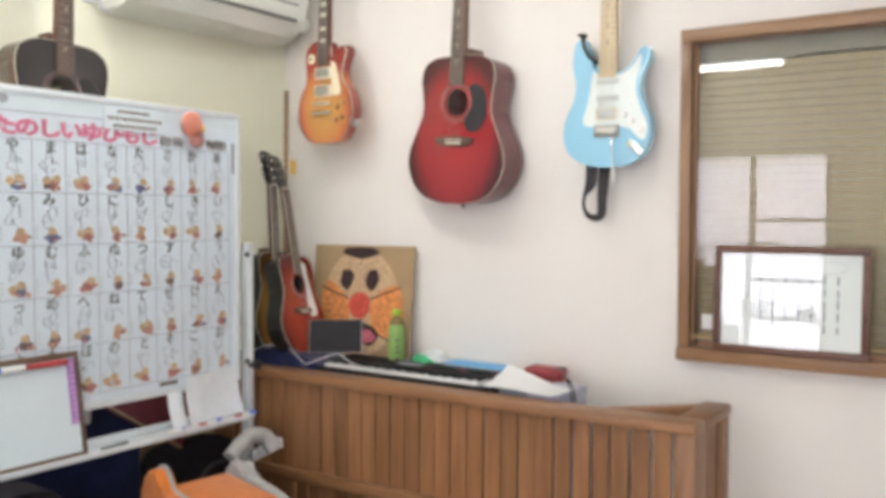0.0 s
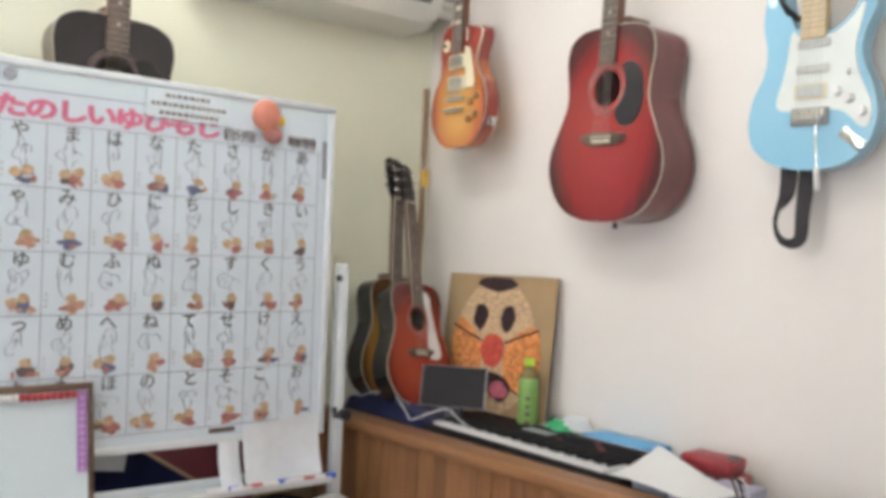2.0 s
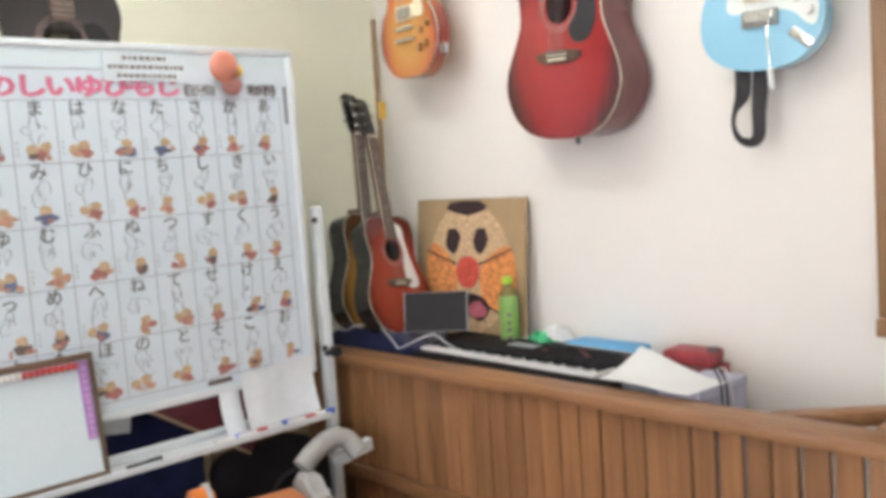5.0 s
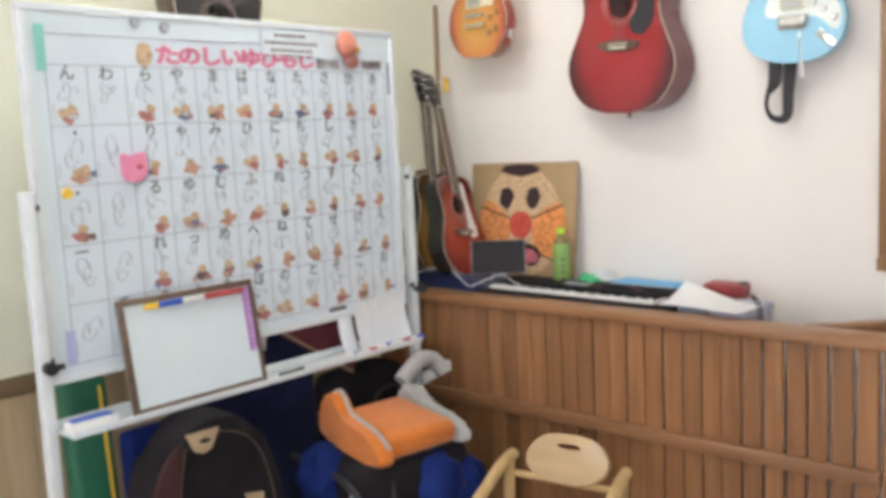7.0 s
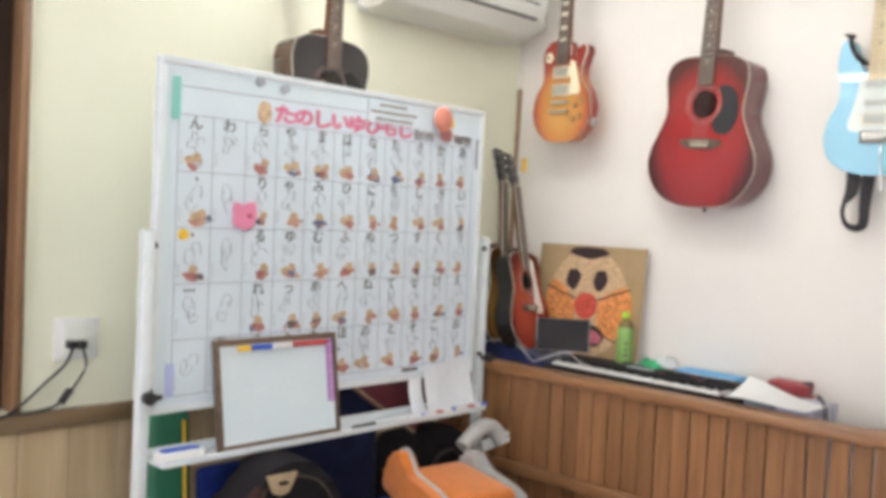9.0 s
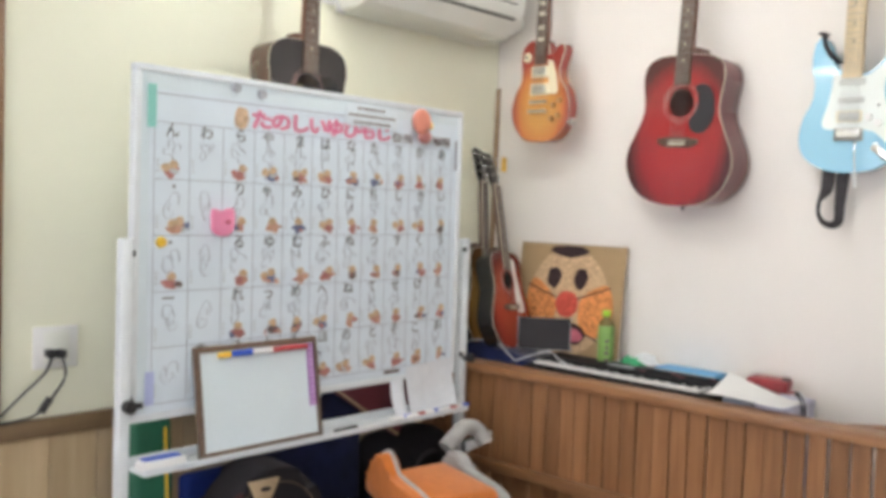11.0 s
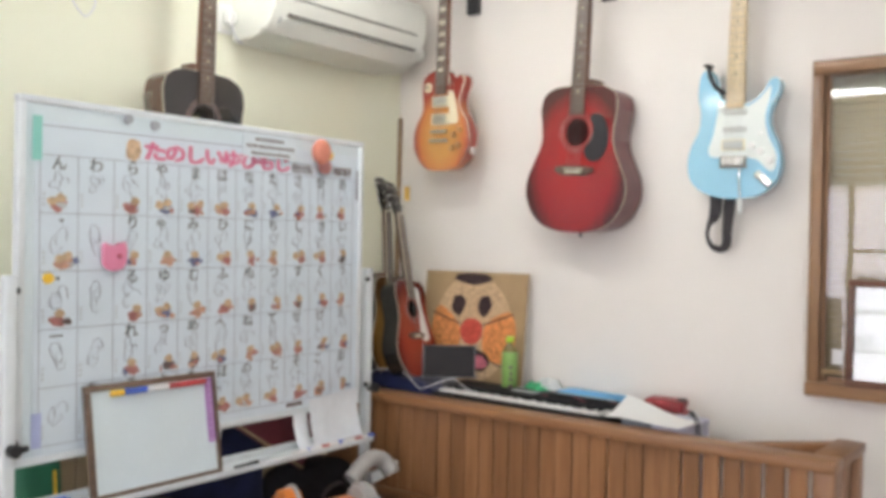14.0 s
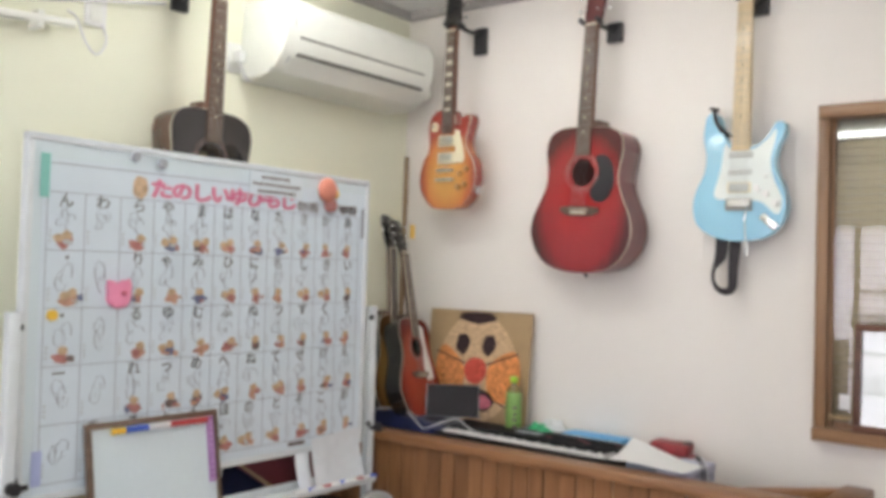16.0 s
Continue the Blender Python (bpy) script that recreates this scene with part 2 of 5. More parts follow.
M_MAROON = paint("maroon_cover", (0.16, 0.03, 0.04), 0.6, 0.2, 10)
M_TEAGREEN = paint("green_label", (0.23, 0.41, 0.10), 0.4, 0.12, 30)
M_CAPGREEN = paint("lime_cap", (0.42, 0.70, 0.05), 0.35, 0.05)
M_TEADARK = paint("tea_in_plastic", (0.22, 0.17, 0.06), 0.2, 0.1, 20, 0.0)
M_GREENWRAP = paint("green_wrap", (0.05, 0.42, 0.18), 0.5, 0.3, 30, 0.04)
M_TRAYWHITE = paint("white_tray", (0.74, 0.76, 0.76), 0.4, 0.04)
M_BLUEFILE = paint("blue_folder", (0.12, 0.42, 0.72), 0.45, 0.06)
M_REDBAG = paint("red_vinyl", (0.30, 0.025, 0.03), 0.45, 0.25, 30, 0.05)
M_BOXGREY = paint("grey_blue_box", (0.25, 0.29, 0.36), 0.6, 0.1, 10)
M_STICK = wood("bare_stick", (0.16, 0.09, 0.04), (0.28, 0.17, 0.08), 2, grain=40)
M_BRASS = paint("dull_brass", (0.42, 0.30, 0.16), 0.4, 0.1, 20, 0.0, metal=0.6)
M_SHUTTER = paint("shutter_slat", (0.30, 0.245, 0.14), 0.5, 0.08, 20)
M_GLASS = clear("window_glass")
M_FRAMEBROWN = wood("certificate_frame", (0.07, 0.025, 0.015), (0.14, 0.055, 0.03), 0, grain=40)
M_CERT = paint("certificate_paper", (0.70, 0.73, 0.70), 0.6, 0.05, 6)
M_DESK = wood("desk_top", (0.22, 0.12, 0.06), (0.36, 0.21, 0.11), 0, grain=22)
M_TUBE = glow("lamp_tube", (1.0, 0.985, 0.94), 32.0)
M_OUTSIDE = glow("bright_outdoors", (0.93, 0.90, 0.98), 3.0)
M_BLACKKEY = paint("black_key", (0.02, 0.02, 0.022), 0.75)
M_WHITEKEY = paint("white_key", (0.80, 0.80, 0.78), 0.3, 0.03)
M_NOTE = paint("thin_note_paper", (0.74, 0.77, 0.80), 0.8, 0.05, 30, 0.01)
M_LABEL = paint("label_paper", (0.70, 0.77, 0.81), 0.7, 0.03, 9, 0.01)
M_FRAMEDARK = wood("small_board_frame", (0.10, 0.065, 0.045), (0.19, 0.125, 0.085), 0, grain=30)
M_KEYBODY = paint("keyboard_plastic", (0.018, 0.016, 0.017), 0.72, 0.2)
M_LAVENDER = paint("lavender_plastic", (0.46, 0.46, 0.58), 0.5, 0.06, 8)
M_PALEPRINT = paint("pale_print", (0.50, 0.53, 0.55), 0.7, 0.1)
M_TAG = paint("yellow_tag", (0.78, 0.50, 0.10), 0.6, 0.1)


# ---- building helpers ----
def box(bm, x0, x1, y0, y1, z0, z1, bev=0.0, seg=2):
    m = Matrix.Translation(((x0 + x1) / 2, (y0 + y1) / 2, (z0 + z1) / 2)) @ Matrix.Diagonal((x1 - x0, y1 - y0, z1 - z0, 1))
    vs = bmesh.ops.create_cube(bm, size=1, matrix=m)["verts"]
    if bev:
        es = list({e for v in vs for e in v.link_edges})
        bmesh.ops.bevel(bm, geom=es, offset=bev, segments=seg, affect="EDGES", profile=0.5)
    return bm


def B(*a, **k):
    return box(bmesh.new(), *a, **k)


def rod(bm, p, q, r, seg=12, r2=None):
    p, q = Vector(p), Vector(q)
    d = q - p
    m = Matrix.Translation((p + q) / 2) @ d.to_track_quat("Z", "Y").to_matrix().to_4x4()
    bmesh.ops.create_cone(bm, cap_ends=True, segments=seg, radius1=r, radius2=r if r2 is None else r2, depth=d.length, matrix=m)
    return bm


def R(*a, **k):
    return rod(bmesh.new(), *a, **k)


def ball(bm, c, rx, ry, rz, seg=16, rough=0.0, seed=0, flat=None):
    m = Matrix.Translation(c) @ Matrix.Diagonal((rx, ry, rz, 1))
    vs = bmesh.ops.create_uvsphere(bm, u_segments=seg, v_segments=max(6, seg * 2 // 3), radius=1, matrix=m)["verts"]
    for v in vs:
        if rough:
            n = (v.co - Vector(c)).normalized()
            v.co += n * rough * noise.noise(v.co * (2.2 / max(rx, rz)) + Vector((seed * 7.1, 0, seed)))
        if flat is not None and v.co.z < flat:
            v.co.z = flat
    return bm


def curve_pts(ctrl, n=6, closed=True):
    """Catmull-Rom through control points."""
    out, k = [], len(ctrl)
    spans = k if closed else k - 1
    for i in range(spans):
        ps = [Vector(ctrl[(i + j) % k] if closed else ctrl[min(max(i + j, 0), k - 1)]) for j in (-1, 0, 1, 2)]
        for s in range(n):
            t = s / n
            out.append(0.5 * (2 * ps[1] + (ps[2] - ps[0]) * t + (2 * ps[0] - 5 * ps[1] + 4 * ps[2] - ps[3]) * t * t + (3 * ps[1] - ps[0] - 3 * ps[2] + ps[3]) * t ** 3))
    if not closed:
        out.append(Vector(ctrl[-1]))
    return out


def sweep(bm, pts, r, seg=8, closed=False, flat=1.0):
    """A tube along points; flat squeezes it to a band."""
    pts = [Vector(p) for p in pts]
    rings, k = [], len(pts)
    up = Vector((0.13, 0.31, 0.94))
    for i, p in enumerate(pts):
        a = pts[(i - 1) % k] if closed or i else p
        b = pts[(i + 1) % k] if closed or i < k - 1 else p
        d = (b - a).normalized()
        u = d.cross(up).normalized()
        w = u.cross(d)
        rings.append([bm.verts.new(p + (u * math.cos(2 * math.pi * j / seg) + w * flat * math.sin(2 * math.pi * j / seg)) * r) for j in range(seg)])
    for i in range(k if closed else k - 1):
        a, b = rings[i], rings[(i + 1) % k]
        for j in range(seg):
            bm.faces.new((a[j], a[(j + 1) % seg], b[(j + 1) % seg], b[j]))
    if not closed:
        bm.faces.new(rings[0]), bm.faces.new(rings[-1][::-1])
    return bm


def S(pts, r, **k):
    return sweep(bmesh.new(), pts, r, **k)


def slab(pts, y0, y1, bev=0.0, seg=2):
    """An outline of (x, z) points made thick from y0 (front) to y1."""
    bm = bmesh.new()
    f = [bm.verts.new((p[0], y0, p[1])) for p in pts]
    b = [bm.verts.new((p[0], y1, p[1])) for p in pts]
    n = len(pts)
    front = bm.faces.new(f)
    back = bm.faces.new(b[::-1])
    for i in range(n):
        bm.faces.new((f[i], b[i], b[(i + 1) % n], f[(i + 1) % n]))
    if bev:
        bmesh.ops.bevel(bm, geom=list(front.edges) + list(back.edges), offset=bev, segments=seg, affect="EDGES", profile=0.5)
    return bm


def ellipse(cx, cz, rx, rz, n=24, wob=0.0, seed=0):
    out = []
    for i in range(n):
        a = 2 * math.pi * i / n
        k = 1 + wob * noise.noise(Vector((math.cos(a) * 1.7 + seed, math.sin(a) * 1.7, seed * 3.3)))
        out.append((cx + rx * k * math.cos(a), cz + rz * k * math.sin(a)))
    return out


def part(name, bm, material, parent, label="", smooth=35):
    bmesh.ops.recalc_face_normals(bm, faces=bm.faces)
    me = bpy.data.meshes.new(name)
    bm.to_mesh(me)
    bm.free()
    me.materials.append(material)
    if smooth:
        me.polygons.foreach_set("use_smooth", [True] * len(me.polygons))
        me.set_sharp_from_angle(angle=radians(smooth))
    ob = new(name, me)
    if parent:
        ob.parent = parent
    if label:
        ob["label"] = label
    return ob


def thing(name, m, label, category, group="", kind=""):
    ob = new(name)
    ob.empty_display_size = 0.05
    ob.matrix_world = m
    return tagged(ob, label, category, group, kind)


def solid(name, bm, material, label, category, group="", kind="", m=None):
    """A thing that is one mesh."""
    ob = part(name, bm, material, None)
    if m is not None:
        ob.matrix_world = m
    return tagged(ob, label, category, group, kind)


def piece(name, mesh, parent, m):
    """One more object on a shared mesh."""
    ob = new(name, mesh)
    ob.parent = parent
    ob.matrix_local = m
    return ob


def letters(text, size, bold=0.0, thick=0.0004):
    """A bmesh of built-in lettering in the x-z plane, facing -y, centred."""
    c = bpy.data.curves.new("type", "FONT")
    c.body, c.size, c.align_x, c.align_y, c.extrude, c.offset, c.resolution_u = text, size, "CENTER", "CENTER", thick, bold, 2
    ob = bpy.data.objects.new("type", c)
    me = bpy.data.meshes.new_from_object(ob)
    bm = bmesh.new()
    bm.from_mesh(me)
    bmesh.ops.transform(bm, matrix=pose(0, 0, 0, 90, 0, 0), verts=bm.verts)
    bpy.data.objects.remove(ob), bpy.data.curves.remove(c), bpy.data.meshes.remove(me)
    return bm


def heavy(text, size, spread):
    """Built-in lettering thickened by copies laid side by side."""
    out = bmesh.new()
    for i, (dx, dz) in enumerate(((0, 0), (-1, 0), (1, 0), (0, -1), (0, 1), (-0.7, -0.7), (0.7, 0.7), (-0.7, 0.7), (0.7, -0.7))):
        bm = letters(text, size, 0.0006)
        bmesh.ops.translate(bm, vec=(dx * spread, -0.00004 * i, dz * spread), verts=bm.verts)
        me = bpy.data.meshes.new("stroke")
        bm.to_mesh(me)
        bm.free()
        out.from_mesh(me)
        bpy.data.meshes.remove(me)
    return out


def moved(bm, m):
    bmesh.ops.transform(bm, matrix=m, verts=bm.verts)
    return bm

# ---- the room ----
WX, WY, EX, SY, TOP = -2.29, 3.06, 2.6, -1.24, 2.58     # west, north, east, south, ceiling


def setting(name, bm, material, label, category, parent=None):
    ob = part(name, bm, material, parent, smooth=0)
    return tagged(ob, label, category, kind="structure") if parent is None else ob


setting("floor", B(WX - 0.2, EX + 0.2, SY - 0.2, WY + 0.2, -0.1, 0), M_FLOOR, "brown wooden floorboards of the music room", "floor")
setting("ceiling", B(WX - 0.2, EX + 0.2, SY - 0.2, WY + 0.2, TOP, TOP + 0.1), M_CEIL, "pale papered ceiling", "ceiling")
W0, W1, Z0, Z1 = -0.583, 0.78, 1.065, 1.99               # north window's opening
bm = bmesh.new()
box(bm, WX - 0.14, W0, WY, WY + 0.14, 0, TOP)
box(bm, W1, EX + 0.14, WY, WY + 0.14, 0, TOP)
box(bm, W0, W1, WY, WY + 0.14, 0, Z0)
box(bm, W0, W1, WY, WY + 0.14, Z1, TOP)
setting("wall_north", bm, M_PINKLIT, "white papered wall behind the hanging guitars, tinted pink for its light", "wall")
bm = bmesh.new()
box(bm, WX - 0.14, WX, 1.082, WY, 0, TOP)
box(bm, WX - 0.14, WX, SY, 0.2, 0, TOP)
box(bm, WX - 0.14, WX, 0.2, 1.082, 2.06, TOP)
box(bm, WX - 0.14, WX, 0.2, 1.082, 0, 0.87)
setting("wall_west", bm, M_CREAMLIT, "white papered wall with the air conditioner, tinted cream for its light", "wall")
setting("wall_east", B(EX, EX + 0.14, SY, WY, 0, TOP), M_PLAINWALL, "plain papered side wall", "wall")
SX0, SX1, SZ0, SZ1 = -2.20, -0.96, 0.45, 1.94
DX0, DX1, DZ1 = 0.35, 2.05, 2.06
bm = bmesh.new()
box(bm, WX, SX0, SY - 0.12, SY, 0, TOP)
box(bm, SX1, DX0, SY - 0.12, SY, 0, TOP)
box(bm, DX1, EX, SY - 0.12, SY, 0, TOP)
box(bm, SX0, SX1, SY - 0.12, SY, 0, SZ0)
box(bm, SX0, SX1, SY - 0.12, SY, SZ1, TOP)
box(bm, DX0, DX1, SY - 0.12, SY, DZ1, TOP)
setting("wall_south", bm, M_PLAINWALL, "papered wall with the daylight window", "wall")
setting("backdrop", B(-3.6, 3.6, -2.6, -2.55, -0.5, 3.4), M_OUTSIDE, "bright hazy daylight outside the window", "backdrop")
setting("trim", B(WX, EX, WY - 0.03, WY, TOP - 0.035, TOP, bev=0.004), paint("grey_cornice", (0.40, 0.38, 0.36), 0.6), "grey cornice strip under the ceiling", "trim")
setting("trim", B(WX, WX + 0.03, SY, WY - 0.03, TOP - 0.035, TOP, bev=0.004), bpy.data.materials["grey_cornice"], "grey cornice strip under the ceiling", "trim")
# pale boards and a rail along the foot of the west wall
wains = thing("wainscot", pose(WX, 0, 0), "pale wooden boards along the foot of the wall", "wall panel", kind="structure")
y = SY + 0.02
while y < WY - 0.02:
    y1 = min(y + 0.135, WY - 0.002)
    part("panel", B(0.001, 0.012, y + 0.001, y1 - 0.001, 0.08, 0.819, bev=0.002, seg=1), M_PANEL, wains, smooth=0)
    y = y1
part("rail", B(0.001, 0.026, SY + 0.02, WY - 0.002, 0.82, 0.87, bev=0.005), M_TRIMY, wains, "brown wooden cap rail")
part("baseboard", B(0.001, 0.018, SY + 0.02, WY - 0.002, 0, 0.079, bev=0.003), M_TRIMY, wains, "brown baseboard")
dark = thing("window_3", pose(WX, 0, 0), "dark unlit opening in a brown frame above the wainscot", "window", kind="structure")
# dark sheet closes the opening; its colour stands for the unlit space
part("dark_panel", B(-0.09, -0.05, 0.226, 1.057, 0.873, 2.03, bev=0.004), M_UNLIT, dark)
part("frame_side", B(-0.10, 0.016, 1.058, 1.081, 0.872, 2.06, bev=0.004), M_TRIMV, dark, "brown upright of the frame")
part("frame_side", B(-0.10, 0.016, 0.201, 0.225, 0.872, 2.06, bev=0.004), M_TRIMV, dark, "brown upright of the frame")
part("frame_top", B(-0.10, 0.016, 0.226, 1.057, 2.031, 2.06, bev=0.004), M_TRIMY, dark)

# north window with a roller shutter behind the glass
win = thing("window_1", pose(0, WY, 0), "brown wooden window with its outer shutter down", "window", kind="structure")
FR = 0.04
part("frame_top", B(W0 - 0.035, W1 + 0.035, -0.055, 0.09, Z1, Z1 + 0.04, bev=0.004), M_TRIM, win)
part("sill", B(W0 - 0.035, W1 + 0.035, -0.07, 0.09, Z0 - 0.04, Z0, bev=0.004), M_TRIM, win)
for x in (W0 - 0.035, W1):
    part("frame_side", B(x, x + 0.035, -0.055, 0.09, Z0 + 0.001, Z1 - 0.001, bev=0.004), M_TRIMV, win)
sash = part("sash", box(box(B(W0 + 0.001, W0 + 0.009, -0.025, 0.0, Z0, Z1), W1 - 0.009, W1 - 0.001, -0.025, 0.0, Z0, Z1), W0 + 0.016, W1 - 0.016, -0.025, 0.0, Z0, Z0 + 0.018), M_TRIMV, win, "brown metal sash")
glass = part("pane", B(W0 + 0.009, W1 - 0.009, -0.019, -0.014, Z0 + 0.018, Z1 - 0.001), M_GLASS, win, "clear reflecting glass", smooth=0)
glass.visible_shadow = False
part("shutter_box", B(W0, W1, 0.013, 0.083, Z1 - 0.055, Z1 - 0.001), paint("shutter_housing", (0.21, 0.19, 0.14), 0.5, 0.1), win, "brown-grey shutter housing")
bm = B(W0, W1, 0.0, 0.010, -0.0115, 0.0115, bev=0.003, seg=1)
slat0 = part("shutter_slat", bm, M_SHUTTER, win, smooth=0)
slat0.location = (0, 0.015, Z0 + 0.012)
z = Z0 + 0.036
while z < Z1 - 0.06:
    piece("shutter_slat", slat0.data, win, pose(0, 0.015, z))
    z += 0.024
part("sticker", B(-0.553, -0.52, -0.022, -0.0192, 1.12, 1.165), M_PAPER2, win, "small white square sticker")
solid("curtain_rod", rod(R((-0.565, 3.018, 1.098), (0.70, 3.018, 1.098), 0.006), (-0.565, 3.018, 1.098), (-0.575, 3.018, 1.098), 0.011), M_BRASS, "thin brass rod across the foot of the window", "rod")

# south daylight window, seen in the reflection
win2 = thing("window_2", pose(0, SY, 0), "bright daylight window with brown glazing bars", "window", kind="structure")
for x0, x1, z0, z1 in ((SX0, SX0 + 0.03, SZ0, SZ1), (SX1 - 0.03, SX1, SZ0, SZ1), (-1.535, -1.495, SZ0, SZ1)):
    part("upright", B(x0, x1, -0.06, -0.02, z0, z1, bev=0.003), M_TRIMV, win2)
for x0, x1, z in ((-1.495, SX1 - 0.03, 1.45), (-1.495, SX1 - 0.03, 1.17), (SX0 + 0.03, -1.535, 0.9)):
    part("glazing_bar", B(x0, x1, -0.055, -0.025, z - 0.015, z + 0.015, bev=0.003), M_TRIM, win2)
cab = thing("low_cabinet", pose(-1.775, SY + 0.13, 0), "dark brown low cabinet under the daylight window", "cabinet")
part("cabinet_body", B(-0.42, 0.23, -0.12, 0.12, 0, 1.10, bev=0.006), M_FRAMEBROWN, cab)
for x0, x1 in ((-0.405, -0.10), (-0.092, 0.215)):
    d = part("door", B(x0, x1, 0.1205, 0.132, 0.04, 1.06, bev=0.003), M_FRAMEBROWN, cab)
    part("handle", R((x1 - 0.03, 0.145, 0.6), (x1 - 0.03, 0.145, 0.68), 0.005), M_CHROME, d)
pl = thing("potted_plant", pose(-1.86, SY + 0.13, 1.101), "small potted plant with thin dark stems on the cabinet", "plant")
part("pot", R((0, 0, 0), (0, 0, 0.06), 0.03, seg=18, r2=0.04), M_MAROON, pl)
prng = random.Random(3)
for i in range(12):
    a, l = prng.uniform(0, math.tau), prng.uniform(0.06, 0.13)
    tip = Vector((math.cos(a) * l * 0.8, math.sin(a) * l * 0.6, 0.06 + l))
    bm = S([(0, 0, 0.058), (tip.x * 0.4, tip.y * 0.4, 0.06 + l * 0.7), tip], 0.002, seg=5)
    ball(bm, tip, 0.014, 0.014, 0.008, 8)
    part("leaf", bm, M_GREENMAT, pl)
solid("small_block", B(-0.015, 0.015, -0.02, 0.02, 0, 0.05, bev=0.004), M_FRAMEBROWN, "small dark block on the cabinet at the daylight window", "block", m=pose(-1.66, SY + 0.1, 1.101))
rack = thing("slatted_rack", pose(-1.44, SY - 0.04, 1.186), "small dark slatted wooden rack at the daylight window", "rack")
for x in (-0.115, 0.105):
    part("side_post", B(x, x + 0.012, -0.012, 0.012, 0, 0.105, bev=0.002), M_FRAMEBROWN, rack)
for z in (0.012, 0.036, 0.060, 0.084):
    part("slat", B(-0.1025, 0.1045, -0.008, 0.008, z, z + 0.013, bev=0.002), M_FRAMEBROWN, rack)
orn = bmesh.new()
ball(orn, (0, 0, 0.026), 0.075, 0.018, 0.026, 14, 0.02, 3, flat=0)
ball(orn, (-0.055, 0, 0.05), 0.035, 0.012, 0.012, 10, 0.01, 5)
ball(orn, (0.03, 0, 0.058), 0.022, 0.012, 0.018, 10, 0.01, 8)
solid("carved_ornament", orn, M_FRAMEBROWN, "dark carved wooden ornament on the window bar", "ornament", m=pose(-1.09, SY - 0.04, 1.186))
# this door and its opening are unseen, added to bring in fill light
door2 = thing("added_door", pose(0, SY, 0), "unseen glazed sliding door, added for fill light", "door", kind="structure")
for x0, x1 in ((DX0, DX0 + 0.05), (1.18, 1.24), (DX1 - 0.05, DX1)):
    part("upright", B(x0, x1, -0.07, -0.03, 0, DZ1), M_ALU, door2)
for z in (0.0, DZ1 - 0.05):
    part("crossbar", B(DX0 + 0.05, DX1 - 0.05, -0.07, -0.03, z, z + 0.05), M_ALU, door2)

# fluorescent lamps; the third follows the guitars' shadows, the last is unseen added fill
for x, y in ((-1.73, TUBE_Y), (-0.42, 0.66), (-1.48, 1.98), (1.7, TUBE_Y)):
    lamp = thing("ceiling_light", pose(x, y, TOP), "white fluorescent ceiling lamp with two lit tubes", "lamp", "ceiling lamps")
    part("housing", B(-0.60, 0.60, -0.09, 0.09, -0.05, 0, bev=0.01), M_WHITE, lamp)
    for dy in (-0.05, 0.05):
        part("tube", R((-0.575, dy, -0.072), (0.575, dy, -0.072), 0.014), M_TUBE, lamp, "lit tube")

# ---- the wooden fence and the desk behind it ----
FZ, FY = 0.92, 2.61
fence = thing("fence", pose(0, FY, 0), "reddish brown wooden slat fence with a flat cap rail", "fence")
part("cap_rail", B(WX + 0.03, -0.43, -0.005, 0.085, FZ - 0.032, FZ, bev=0.006), M_CAP, fence)
part("side_rail", B(-0.51, -0.43, 0.087, 0.33, FZ - 0.032, FZ, bev=0.006), wood("fence_cap_y", (0.21, 0.092, 0.034), (0.33, 0.16, 0.065), 1, grain=34), fence)
part("corner_rail", moved(B(-0.16, 0.16, -0.024, 0.024, FZ - 0.034, FZ - 0.002, bev=0.006), pose(-0.588, 0.195, 0, 0, 0, 43)), M_CAP, fence, "diagonal rail across the corner")
part("mid_rail", B(WX + 0.03, -0.492, -0.012, 0.015, 0.545, 0.585, bev=0.006), M_CAP, fence)
part("foot_rail", B(WX + 0.03, -0.492, -0.008, 0.015, 0.06, 0.10, bev=0.006), M_CAP, fence)
for x, y in ((-0.49, 0.008), (-0.49, 0.272)):
    part("post", B(x, x + 0.055, y, y + 0.055, 0, FZ - 0.033, bev=0.005), M_SLAT, fence)
sl = part("slat", B(-0.0278, 0.0278, 0.016, 0.031, 0.03, FZ - 0.033, bev=0.002, seg=1), M_SLAT, fence, smooth=0)
sl.location = (WX + 0.065, 0, 0)
rng = random.Random(4)
for i in range(1, 30):
    narrow = rng.uniform(0.965, 1.0) if i < 24 else rng.uniform(0.88, 0.93)
    piece("slat", sl.data, fence, pose(WX + 0.065 + i * 0.0585 + rng.uniform(-0.0008, 0.0008), rng.uniform(-0.002, 0.003), 0, 0, rng.uniform(-0.12, 0.12), 0) @ Matrix.Diagonal((narrow, 1, 1, 1)))
s2 = part("side_slat", B(-0.466, -0.452, -0.04, 0.04, 0.03, FZ - 0.033, bev=0.004), M_SLAT, fence)
s2.location = (0, 0.125, 0)
piece("side_slat", s2.data, fence, pose(0, 0.218, 0))

desk = thing("desk", pose(0, 0, 0), "low brown wooden desk standing behind the fence", "desk")
DZ = 0.895
part("desktop", B(WX + 0.03, -0.985, 2.705, WY - 0.012, DZ - 0.03, DZ, bev=0.004), M_DESK, desk)
for x in (WX + 0.05, -1.05):
    for y in (2.72, WY - 0.07):
        part("leg", B(x, x + 0.05, y, y + 0.05, 0, DZ - 0.031), M_SLAT, desk)

